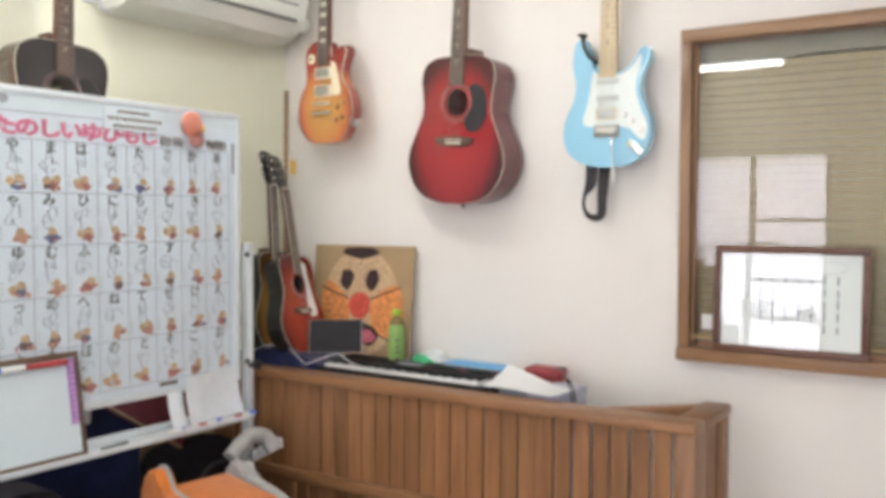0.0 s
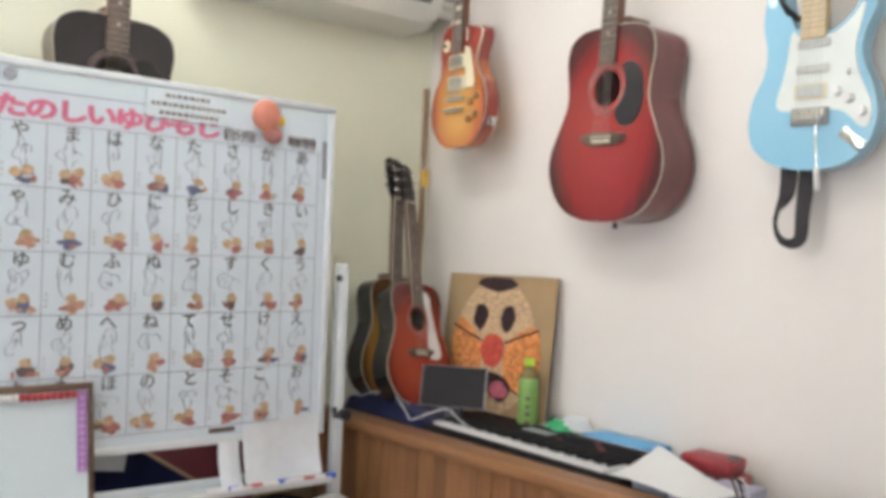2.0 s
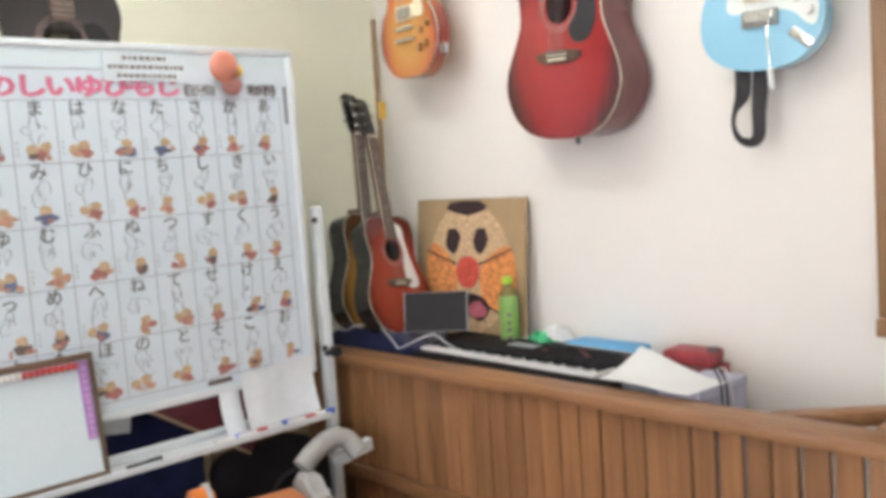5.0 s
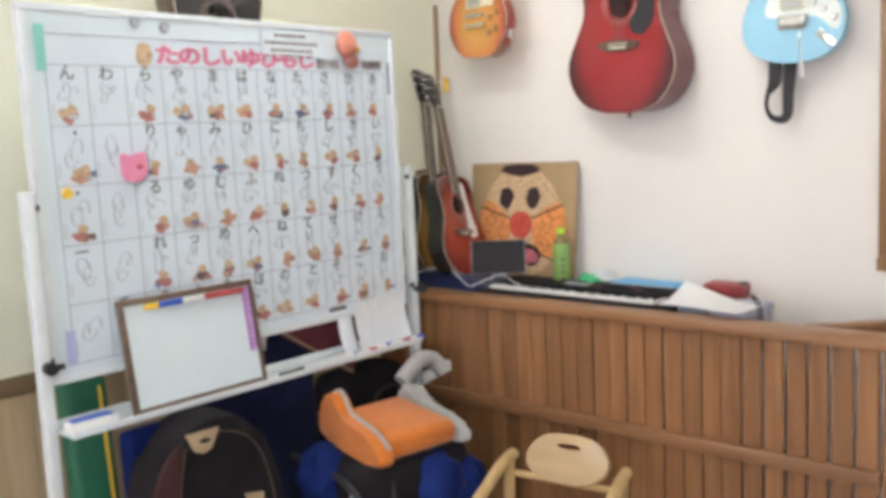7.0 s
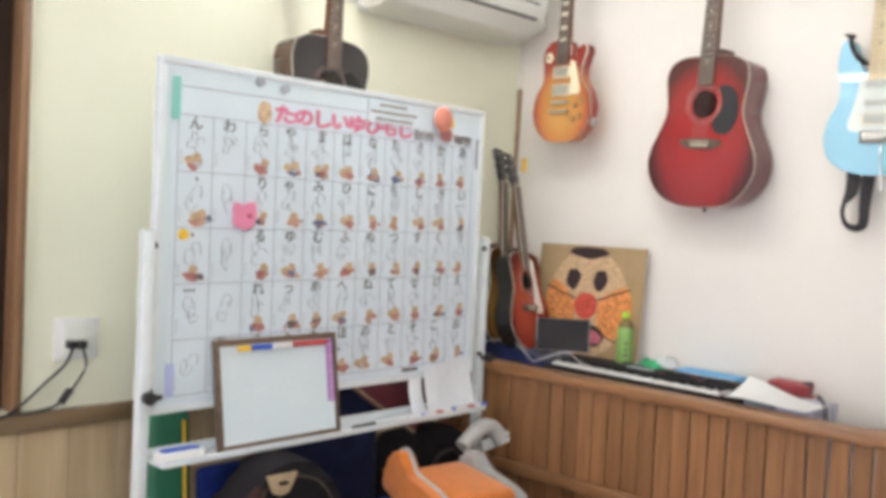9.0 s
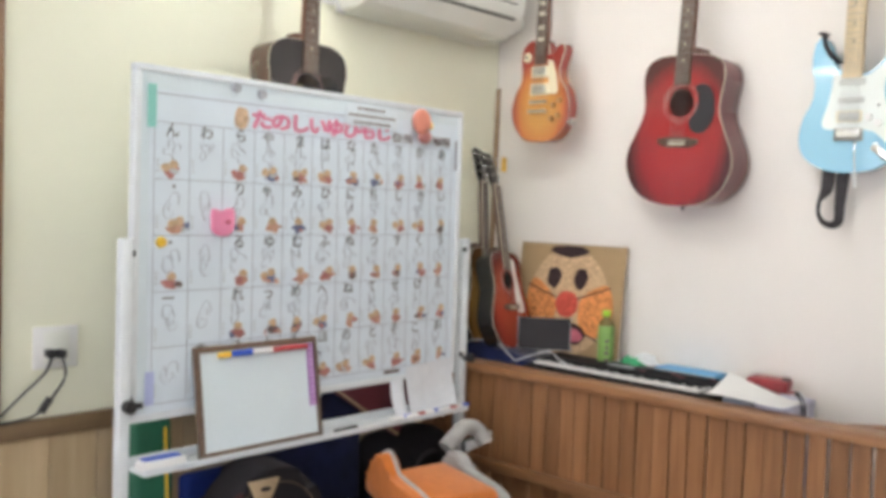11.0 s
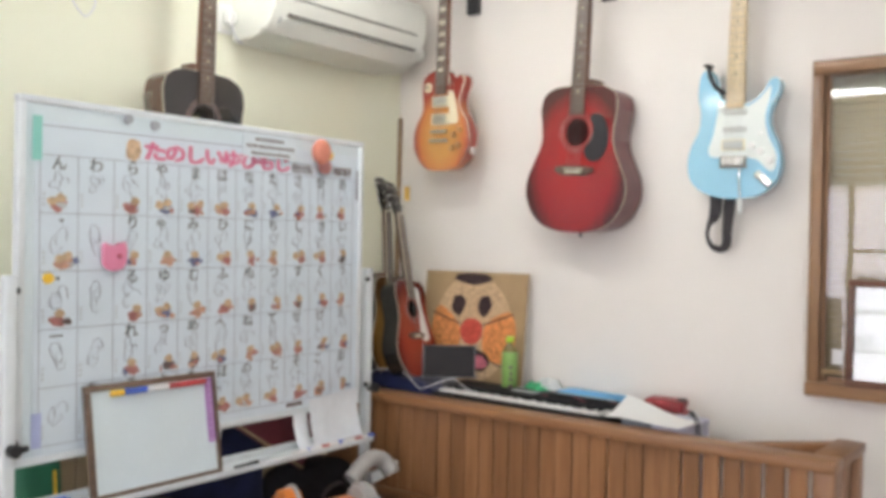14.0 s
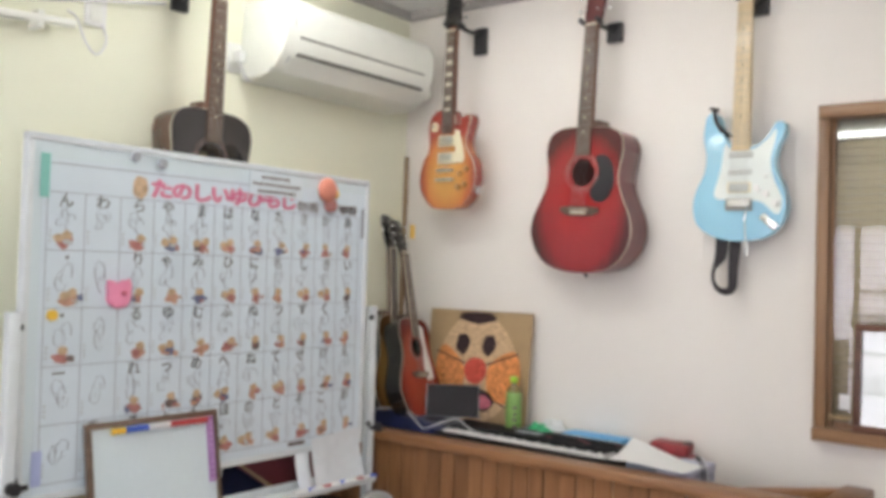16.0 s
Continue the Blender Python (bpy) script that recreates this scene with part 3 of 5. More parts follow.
# ---- whiteboard on its stand ----
BX, BY0, BY1, BZ0, BZ1 = -1.945, 1.26, 2.464, 0.905, 1.80
wb = thing("whiteboard", pose(BX, 0, 0), "white enamel board on a white metal stand with a pen tray", "whiteboard")
part("board", B(-0.022, -0.002, BY0 + 0.006, BY1 - 0.006, BZ0 + 0.006, BZ1 - 0.006), M_WHITE, wb, "glossy white writing surface")
for y0, y1, z0, z1, n in ((BY0, BY1, BZ1 - 0.018, BZ1, "frame_top"), (BY0, BY1, BZ0, BZ0 + 0.018, "frame_bottom"), (BY0, BY0 + 0.018, BZ0 + 0.0185, BZ1 - 0.0185, "frame_side"), (BY1 - 0.018, BY1, BZ0 + 0.0185, BZ1 - 0.0185, "frame_side")):
    part(n, B(-0.026, 0.004, y0, y1, z0, z1, bev=0.003), M_ALU, wb)
for y, px in ((1.239, 0.0), (2.516, -0.022)):
    part("post", B(px - 0.012, px + 0.020, y - 0.015, y + 0.015, 0.07, 1.368, bev=0.005), M_ALU, wb)
    part("foot", B(-0.27, 0.27, y - 0.02, y + 0.02, 0.045, 0.069, bev=0.006), M_ALU, wb)
    for x in (-0.25, 0.25):
        w = part("caster", R((x, y - 0.012, 0.0225), (x, y + 0.012, 0.0225), 0.0225, seg=18), M_BLACK, wb, "black caster wheel")
    s = 1 if y < 2 else -1
    for z in (0.965, 1.33):
        part("pivot", R((0.003, y + s * 0.016, z), (0.003, y + s * 0.026, z), 0.008), M_BLACK, wb, "black pivot pin")
    part("clamp_knob", box(R((0.021, y + s * 0.005, 0.955), (0.042, y + s * 0.005, 0.955), 0.016, seg=16), 0.024, 0.036, y - 0.004, y + s * 0.04, 0.948, 0.962, bev=0.003), M_BLACK, wb, "black clamp knob")
bm = B(-0.005, 0.092, 1.255, 2.44, 0.792, 0.797)
box(bm, 0.087, 0.093, 1.255, 2.44, 0.797, 0.808, bev=0.002)
box(bm, -0.008, -0.002, 1.255, 2.445, 0.797, 0.820, bev=0.002)
part("pen_tray", bm, M_ALU, wb)
part("lower_bar", B(-0.008, 0.012, 1.255, 2.445, 0.30, 0.325, bev=0.004), M_ALU, wb)

# ---- guitars ----
HALF = [(0.0, 0.0), (0.06, 0.003), (0.125, 0.022), (0.172, 0.065), (0.197, 0.125), (0.192, 0.18), (0.168, 0.235), (0.146, 0.285), (0.139, 0.325), (0.145, 0.375), (0.150, 0.42), (0.138, 0.462), (0.10, 0.486), (0.05, 0.492)]


def tuners(g, nut, six=True, top=0.17, w=0.03, metal=None):
    for i in range(6):
        sx = (-1 if i % 2 else 1) if six else -1
        z = nut + (0.045 + 0.045 * (i // 2) if six else 0.03 + 0.024 * i)
        x = sx * (w + 0.004)
        bm = R((sx * w * 0.75, 0.012, z), (sx * (w + 0.018), 0.012, z), 0.003, seg=8)
        ball(bm, (sx * (w + 0.022), 0.012, z), 0.007, 0.004, 0.009, seg=8)
        rod(bm, (sx * w * 0.6, -0.006, z), (sx * w * 0.6, 0.004, z), 0.0035, seg=8)
        part("tuning_peg", bm, metal or M_CHROME, g)


def neck_and_strings(g, nut, joint, end, bridge, bd, w0, w1, neck_mat, board_mat, dots=M_BONE, inlay="dot", face=0.0, scale_len=0.64, frets=20):
    """Neck from the body's joint to the nut; the fingerboard runs on to end."""
    bm = slab([(-w1 / 2, joint), (w1 / 2, joint), (w0 / 2, nut + 0.02), (-w0 / 2, nut + 0.02)], face - 0.002, face + 0.02, bev=0.006)
    part("neck", bm, neck_mat, g)
    bm = slab([(-w1 / 2 - 0.001, end), (w1 / 2 + 0.001, end), (w0 / 2 + 0.001, nut), (-w0 / 2 - 0.001, nut)], face - 0.0085, face - 0.0025, bev=0.001, seg=1)
    fb = part("fingerboard", bm, board_mat, g)
    bm = bmesh.new()
    dist = []
    for k in range(1, frets + 1):
        z = nut - scale_len * (1 - 2 ** (-k / 12))
        dist.append(z)
        if z < end + 0.004:
            break
        t = (nut - z) / (nut - end)
        w = (w0 + (w1 - w0) * t) / 2
        part("fret", B(-w, w, face - 0.0096, face - 0.0084, z - 0.0008, z + 0.0008), M_STEEL, fb, smooth=0)
    for k in (3, 5, 7, 9, 12, 15):
        if k < len(dist) and dist[k - 1] > end + 0.01:
            z = (dist[k - 1] + dist[k - 2]) / 2
            bm = B(-0.014, 0.014, face - 0.0092, face - 0.0084, z - 0.007, z + 0.007) if inlay == "block" else R((0, face - 0.0092, z), (0, face - 0.0084, z), 0.0035, seg=12)
            part("inlay", bm, dots, fb, smooth=0)
    part("nut", B(-w0 / 2, w0 / 2, face - 0.012, face - 0.0025, nut, nut + 0.005), M_BONE, g)
    for i in range(6):
        u = (i - 2.5) / 2.5
        part("string", R((u * w1 * 0.46, face - 0.013, bridge), (u * w0 * 0.42, face - 0.0125, nut + 0.004), 0.0005, seg=4), M_STEEL, g)


M_ROSETTE = paint("rosette_ring", (0.38, 0.23, 0.21), 0.4, 0.2, 80)


def acoustic(m, k, label, top_mat, side_mat, guard_mat=None, guard="teardrop", neck_mat=None, head_mat=None, group="", hole_z=0.344, depth=0.1, binding=True, broad=1.0):
    """A steel-string guitar, foot of the body at the origin, face to -y. k: its size against a full one; broad: neck and head widths against the usual."""
    g = thing("acoustic_guitar", m @ Matrix.Diagonal((k, k, k, 1)), label, "guitar", group)
    pts = curve_pts([(p[0], p[1], 0) for p in HALF] + [(-p[0], p[1], 0) for p in HALF[:0:-1]], 5)
    out = [(p.x, p.y) for p in pts]
    # soundboard with its hole
    bm = bmesh.new()
    rings = []
    for y in (0.0, 0.004):
        a = [bm.verts.new((x, y, z)) for x, z in out]
        h = [bm.verts.new((0.046 * math.cos(t * math.tau / 32), y, hole_z + 0.046 * math.sin(t * math.tau / 32))) for t in range(32)]
        es = [bm.edges.new((l[i], l[(i + 1) % len(l)])) for l in (a, h) for i in range(len(l))]
        bmesh.ops.triangle_fill(bm, use_beauty=True, edges=es)
        rings.append((a, h))
    for q in (0, 1):
        a, b = rings[0][q], rings[1][q]
        for i in range(len(a)):
            bm.faces.new((a[i], a[(i + 1) % len(a)], b[(i + 1) % len(a)], b[i]))
    top = part("soundboard", bm, top_mat, g)
    bm = bmesh.new()
    loops = []
    for y, s in ((0.0045, 1.0), (depth - 0.006, 0.985), (depth, 0.955)):
        loops.append([bm.verts.new((x * s, y, 0.24 + (z - 0.24) * s)) for x, z in out])
    for a, b in zip(loops, loops[1:]):
        for i in range(len(a)):
            bm.faces.new((a[i], a[(i + 1) % len(a)], b[(i + 1) % len(a)], b[i]))
    bm.faces.new(loops[-1])
    part("side_and_back", bm, side_mat, g, "dark lacquered side and back")
    if binding:
        part("binding", sweep(bmesh.new(), [(x, 0.002, z) for x, z in out], 0.0018, seg=6, closed=True), M_BONE, g, "pale binding line")
    for rad in (0.0535, 0.059, 0.066):
        ring = [(rad * math.cos(t * math.tau / 40), -0.0002, hole_z + rad * math.sin(t * math.tau / 40)) for t in range(40)]
        part("rosette", sweep(bmesh.new(), ring, 0.0013, seg=6, closed=True, flat=0.6), M_ROSETTE, g, "pale ring round the sound hole")
    br = part("bridge", slab([(-0.074, 0.204), (-0.045, 0.192), (0.045, 0.192), (0.074, 0.204), (0.076, 0.218), (0.04, 0.224), (-0.04, 0.224), (-0.076, 0.218)], -0.009, -0.0004, bev=0.002), M_EBONY, g)
    part("saddle", B(-0.036, 0.036, -0.012, -0.0092, 0.212, 0.215), M_BONE, br)
    for i in range(6):
        part("bridge_pin", R(((i - 2.5) * 0.0105, -0.014, 0.202), ((i - 2.5) * 0.0105, -0.0088, 0.202), 0.0042, seg=8), M_BONE, br)
    part("inner_label", B(0.004, 0.05, depth - 0.014, depth - 0.012, 0.30, 0.38), M_TANPATCH, g, "pale paper label inside the body", smooth=0)
    if guard_mat:
        if guard == "teardrop":
            gp = [(0.050, 0.388), (0.078, 0.397), (0.108, 0.378), (0.124, 0.332), (0.120, 0.282), (0.096, 0.246), (0.063, 0.239), (0.040, 0.256), (0.036, 0.282), (0.054, 0.305), (0.0655, 0.337), (0.060, 0.366)]
        else:
            gp = [(0.03, 0.46), (0.075, 0.44), (0.08, 0.385), (0.10, 0.30), (0.125, 0.215), (0.115, 0.185), (0.06, 0.19), (0.052, 0.27), (0.062, 0.345), (0.045, 0.40)]
        part("pickguard", slab([(p.x, p.y) for p in curve_pts([(*p, 0) for p in gp], 4)], -0.0025, -0.0006), guard_mat, g)
    neck_and_strings(g, 0.836, 0.488, 0.396, 0.21, depth, 0.043 * broad, 0.056 * (0.5 + 0.5 * broad), neck_mat or M_MAHOG, M_EBONY)
    if broad > 1:
        for u in (-1, 1):
            part("neck_binding", R((u * 0.028 * (0.5 + 0.5 * broad), -0.006, 0.40), (u * 0.0215 * broad, -0.006, 0.834), 0.0022, seg=6), M_BONE, g, "pale binding along the neck")
    part("heel", slab([(-0.026, 0.43), (0.026, 0.43), (0.028, 0.52), (-0.028, 0.52)], 0.02, depth * 0.9, bev=0.01), neck_mat or M_MAHOG, g)
    hd = slab([(x * broad, z) for x, z in ((-0.024, 0.84), (0.024, 0.84), (0.034, 0.87), (0.038, 1.01), (0.02, 1.025), (0, 1.018), (-0.02, 1.025), (-0.038, 1.01), (-0.034, 0.87))], 0.0, 0.015, bev=0.002)
    part("headstock", moved(hd, Matrix.Translation((0, 0, 0.84)) @ pose(0, 0, 0, -10, 0, 0) @ Matrix.Translation((0, 0, -0.84))), head_mat or neck_mat or M_MAHOG, g)
    tuners(g, 0.845, w=0.036 * broad)
    part("end_pin", R((0, depth / 2, 0.002), (0, depth / 2, -0.014), 0.006, seg=10), M_BLACK, g)
    return g


def hanger(m, label="black guitar hanger screwed to the wall"):
    """Wall block with an arm and a yoke; the yoke is at the origin, the wall lies along +y."""
    h = thing("guitar_hanger", m, label, "hanger", "guitar hangers")
    return h


def add_hanger(x, y, z, out, turn=0.0, dx=0.0, drop=0.0):
    h = hanger(pose(x, y, z, 0, 0, turn))
    part("wall_block", B(dx - 0.028, dx + 0.028, out - 0.025, out - 0.001, -0.05 - drop, 0.02, bev=0.004), M_BLACK, h)
    part("arm", R((dx, out - 0.026, -0.01), (0, 0.03, 0.0), 0.007), M_BLACK, h)
    u = [(0.03, -0.022, 0.006), (0.032, 0.0, 0.0), (0.024, 0.026, 0.0), (0, 0.034, 0.0), (-0.024, 0.026, 0.0), (-0.032, 0.0, 0.0), (-0.03, -0.022, 0.006)]
    part("yoke", S(curve_pts(u, 4, closed=False), 0.0085, seg=10), M_BLACK, h, "padded black yoke")


def hung(x, y, z, tilt, k=1.0):
    """Pose of a guitar on the north wall, leaning to the wall with its foot."""
    return pose(x, y, z, 0, tilt, 0)


# red sunburst dreadnought on the north wall
acoustic(hung(-1.388, 2.922, 1.506, 2.6) @ pose(0, 0, 0, 0, 0, -4), 1.025, "red sunburst acoustic guitar with black pickguard hung on the wall", M_BURSTRED, M_REDSIDE, M_GUARD, "teardrop", M_MAHOG, M_REDSIDE, "guitars on the wall", hole_z=0.337, depth=0.125)
add_hanger(-1.354, 2.925, 2.375, WY - 2.925, dx=0.03)

# black dreadnought on the west wall
acoustic(pose(-2.085, 1.895, 1.472, 0, 1.5, 90), 1.0, "black acoustic guitar hung high on the west wall", M_BLACKTOP, M_BROWNSIDE, M_BLACKLAQ, "teardrop", M_MAHOG, M_BLACKLAQ, "guitars on the wall", depth=0.105)
add_hanger(-2.085, 1.905, 2.35, 0.205, turn=90, dx=0.0)

# two small guitars leaning in the corner on the desk
acoustic(pose(-1.948, 2.815, 0.955, -14, 5.0, 96) @ Matrix.Diagonal((0.92, 1, 1, 1)), 0.755, "small red-brown acoustic guitar with white pickguard leaning in the corner", M_REDTOP, M_BLACKLAQ, M_BEADWHITE, "long", M_EBONY, M_BLACKLAQ, "guitars in the corner", broad=1.3)
acoustic(pose(-2.082, 2.80, 0.955, -7, 5.5, 98) @ Matrix.Diagonal((0.92, 1, 1, 1)), 0.755, "small amber acoustic guitar with black sides leaning in the corner", M_TANTOP, M_BLACKLAQ, None, "long", M_EBONY, M_BLACKLAQ, "guitars in the corner", broad=1.3)


def solid_body(g, ctrl, thick, top_mat, rim_mat, binding=False):
    pts = [(p.x, p.y) for p in curve_pts([(*p, 0) for p in ctrl], 6)]
    part("body", slab(pts, 0.0, thick, bev=0.007, seg=3), top_mat, g)
    if binding:
        part("binding", sweep(bmesh.new(), [(x * 0.985, 0.003, 0.18 + (z - 0.18) * 0.985) for x, z in pts], 0.003, seg=6, closed=True), M_BONE, g, "cream binding line")
    return pts


# cherry sunburst single-cutaway electric
lp = thing("electric_guitar", pose(-1.95, 2.90, 1.735, 0, 1.2, -4), "cherry sunburst single-cutaway electric guitar hung on the wall", "guitar", "guitars on the wall")
LP = [(0.0, 0.0), (0.07, 0.008), (0.122, 0.055), (0.141, 0.12), (0.125, 0.185), (0.095, 0.225), (0.085, 0.265), (0.097, 0.31), (0.108, 0.345), (0.092, 0.362), (0.066, 0.345), (0.045, 0.312), (0.03, 0.318), (0.025, 0.365), (0.0, 0.385), (-0.04, 0.386), (-0.085, 0.368), (-0.104, 0.325), (-0.097, 0.27), (-0.10, 0.225), (-0.128, 0.18), (-0.141, 0.115), (-0.122, 0.055), (-0.07, 0.008)]
solid_body(lp, LP, 0.05, M_BURSTLP, M_BURSTLP, True)
neck_and_strings(lp, 0.682, 0.36, 0.29, 0.15, 0.05, 0.042, 0.052, M_MAHOG, M_EBONY, M_BONE, "block", -0.006, 0.53, 19)
for z in (0.262, 0.196):
    pk = part("pickup", B(-0.043, 0.043, -0.011, -0.001, z - 0.021, z + 0.021, bev=0.003), M_CREAMPL, lp, "cream pickup ring")
    part("cover", B(-0.033, 0.033, -0.0155, -0.0112, z - 0.015, z + 0.015, bev=0.002), M_CHROME, pk, "nickel pickup cover")
part("bridge", B(-0.042, 0.042, -0.016, -0.001, 0.142, 0.154, bev=0.003), M_CHROME, lp)
part("tailpiece", B(-0.047, 0.047, -0.018, -0.002, 0.107, 0.119, bev=0.004), M_CHROME, lp)
gp = [(0.037, 0.305), (0.062, 0.298), (0.078, 0.25), (0.092, 0.195), (0.086, 0.176), (0.045, 0.178), (0.045, 0.245)]
part("pickguard", slab(gp, -0.010, -0.007, bev=0.001, seg=1), M_CREAMPL, lp, "cream pickguard")
for x, z in ((0.068, 0.135), (0.098, 0.152), (0.062, 0.085), (0.093, 0.095)):
    part("knob", R((x, -0.014, z), (x, -0.0005, z), 0.009, seg=14, r2=0.011), M_AMBER, lp, "amber speed knob")
part("switch_plate", R((-0.072, -0.003, 0.32), (-0.072, -0.0002, 0.32), 0.019, seg=24), M_CREAMPL, lp, "round cream switch plate")
part("switch", R((-0.072, -0.014, 0.32), (-0.072, -0.002, 0.32), 0.004, seg=8), M_BLACK, lp)
part("jack_plate", B(0.128, 0.146, 0.012, 0.04, 0.06, 0.088, bev=0.002), M_CHROME, lp)
hd = slab([(-0.022, 0.684), (0.022, 0.684), (0.036, 0.72), (0.033, 0.83), (0.015, 0.845), (0, 0.835), (-0.015, 0.845), (-0.033, 0.83), (-0.036, 0.72)], -0.006, 0.009, bev=0.002)
part("headstock", hd, M_BLACKLAQ, lp, "black headstock")
tuners(lp, 0.69, w=0.034)
add_hanger(-1.93, 2.90, 2.441, WY - 2.90, dx=0.02, drop=0.035)

# sky blue double-cutaway electric with a strap
st = thing("electric_guitar", pose(-0.842, 2.975, 1.617, 0, 0.8, 0), "sky blue double-cutaway electric guitar with black strap on the wall", "guitar", "guitars on the wall")
ST = [(0.0, 0.0), (0.075, 0.012), (0.124, 0.05), (0.142, 0.105), (0.133, 0.165), (0.113, 0.21), (0.104, 0.25), (0.113, 0.295), (0.128, 0.325), (0.133, 0.350), (0.126, 0.369), (0.110, 0.372), (0.097, 0.356), (0.085, 0.334), (0.06, 0.310), (0.03, 0.296), (-0.03, 0.30), (-0.052, 0.322), (-0.067, 0.362), (-0.077, 0.396), (-0.095, 0.413), (-0.115, 0.398), (-0.123, 0.33), (-0.112, 0.27), (-0.118, 0.215), (-0.142, 0.165), (-0.152, 0.105), (-0.135, 0.05), (-0.08, 0.012)]
solid_body(st, ST, 0.042, M_SKYBLUE, M_SKYBLUE)
gd = [(-0.052, 0.305), (-0.03, 0.292), (0.03, 0.290), (0.052, 0.296), (0.085, 0.322), (0.102, 0.345), (0.108, 0.34), (0.102, 0.305), (0.092, 0.25), (0.105, 0.19), (0.13, 0.135), (0.126, 0.092), (0.108, 0.088), (0.075, 0.118), (0.04, 0.128), (-0.045, 0.13), (-0.075, 0.135), (-0.083, 0.155), (-0.07, 0.20), (-0.06, 0.25)]
part("pickguard", slab([(p.x, p.y) for p in curve_pts([(*p, 0) for p in gd], 4)], -0.0028, -0.0004), M_MINTGUARD, st, "white pickguard")
for z in (0.272, 0.218):
    part("pickup", B(-0.038, 0.038, -0.0075, -0.0029, z - 0.009, z + 0.009, bev=0.0025), M_COIL, st, "white single-coil pickup")
pk = part("pickup", B(-0.040, 0.034, -0.006, -0.0029, 0.152, 0.186, bev=0.003), M_CREAMPL, st, "white twin-coil pickup")
part("cover", B(-0.034, 0.028, -0.0085, -0.0062, 0.156, 0.182, bev=0.003), M_COIL, pk)
br = part("bridge", B(-0.042, 0.040, -0.012, -0.0003, 0.096, 0.134, bev=0.002), M_STEEL, st, "chrome tremolo bridge")
for i in range(6):
    part("saddle", B(-0.033 + i * 0.0115, -0.023 + i * 0.0115, -0.016, -0.0121, 0.108, 0.13, bev=0.001, seg=1), M_CHROME, br)
part("tremolo_arm", S(curve_pts([(0.032, -0.01, 0.115), (0.03, -0.03, 0.10), (0.028, -0.03, 0.06), (0.034, -0.03, -0.01)], 4, closed=False), 0.003), M_CHROME, st, "thin chrome arm")
part("arm_tip", S([(0.033, -0.03, 0.0), (0.036, -0.03, -0.045)], 0.006), M_BEADWHITE, st, "white arm tip")
for x, z in ((0.055, 0.165), (0.083, 0.148), (0.112, 0.118)):
    part("knob", R((x, -0.016, z), (x, -0.003, z), 0.010, seg=14, r2=0.0115), M_BEADWHITE, st, "white knob")
part("selector", R((0.085, -0.012, 0.205), (0.078, -0.003, 0.20), 0.004, seg=8), M_BEADWHITE, st)
part("jack_plate", moved(B(-0.03, 0.03, -0.004, -0.0003, -0.012, 0.012, bev=0.0015), Matrix.Translation((0.092, 0, 0.062)) @ pose(0, 0, 0, 0, 38, 0)), M_CHROME, st, "chrome jack plate")
neck_and_strings(st, 0.752, 0.30, 0.284, 0.115, 0.04, 0.042, 0.056, M_MAPLE, M_MAPLE, M_BLACK, "dot", -0.004, 0.635, 21)
hd = slab([(-0.021, 0.755), (0.021, 0.755), (0.03, 0.78), (0.055, 0.80), (0.05, 0.83), (0.0, 0.92), (-0.022, 0.935), (-0.04, 0.915), (-0.035, 0.82)], 0.0, 0.014, bev=0.002)
part("headstock", hd, M_MAPLE, st, "maple headstock")
tuners(st, 0.77, six=False, w=0.038)
part("strap_button", R((-0.1, 0.02, 0.413), (-0.102, 0.02, 0.432), 0.005, seg=10), M_CHROME, st)
band = curve_pts([(-0.098, 0.018, 0.428), (-0.092, -0.006, 0.415), (-0.078, -0.008, 0.375), (-0.062, -0.004, 0.35), (-0.05, 0.02, 0.335)], 4, closed=False)
part("strap_end", S(band, 0.017, seg=8, flat=0.25), M_WEB, st, "black strap end round the horn")
ctrl = [(-0.064, 0.030, 0.03), (-0.064, 0.026, -0.045), (-0.082, 0.022, -0.085), (-0.084, 0.018, -0.12), (-0.068, 0.014, -0.150), (-0.040, 0.013, -0.160), (-0.020, 0.014, -0.145), (-0.021, 0.02, -0.095), (-0.021, 0.03, -0.03), (-0.019, 0.034, 0.04)]
wide = [0.022, 0.021, 0.008, 0.007, 0.009, 0.011, 0.013, 0.0145, 0.017, 0.018]
loop = curve_pts(ctrl, 5, closed=False)
bm = bmesh.new()
prev = None
for i, p in enumerate(loop):
    d = (loop[min(i + 1, len(loop) - 1)] - loop[max(i - 1, 0)]).normalized()
    n = Vector((d.z, 0, -d.x)).normalized()
    q = min(i // 5, len(wide) - 2)
    w = wide[q] + (wide[q + 1] - wide[q]) * (i - 5 * q) / 5
    row = [bm.verts.new(p + n * w * a + Vector((0, b + a * 0.004, 0))) for a, b in ((-1, -0.0015), (1, -0.0015), (1, 0.0015), (-1, 0.0015))]
    if prev:
        for j in range(4):
            bm.faces.new((prev[j], prev[(j + 1) % 4], row[(j + 1) % 4], row[j]))
    else:
        bm.faces.new(row)
    prev = row
bm.faces.new(prev[::-1])
part("strap_loop", bm, M_WEB, st, "hanging loop of black strap")
add_hanger(-0.832, 2.975, 2.393, WY - 2.975, dx=0.02)

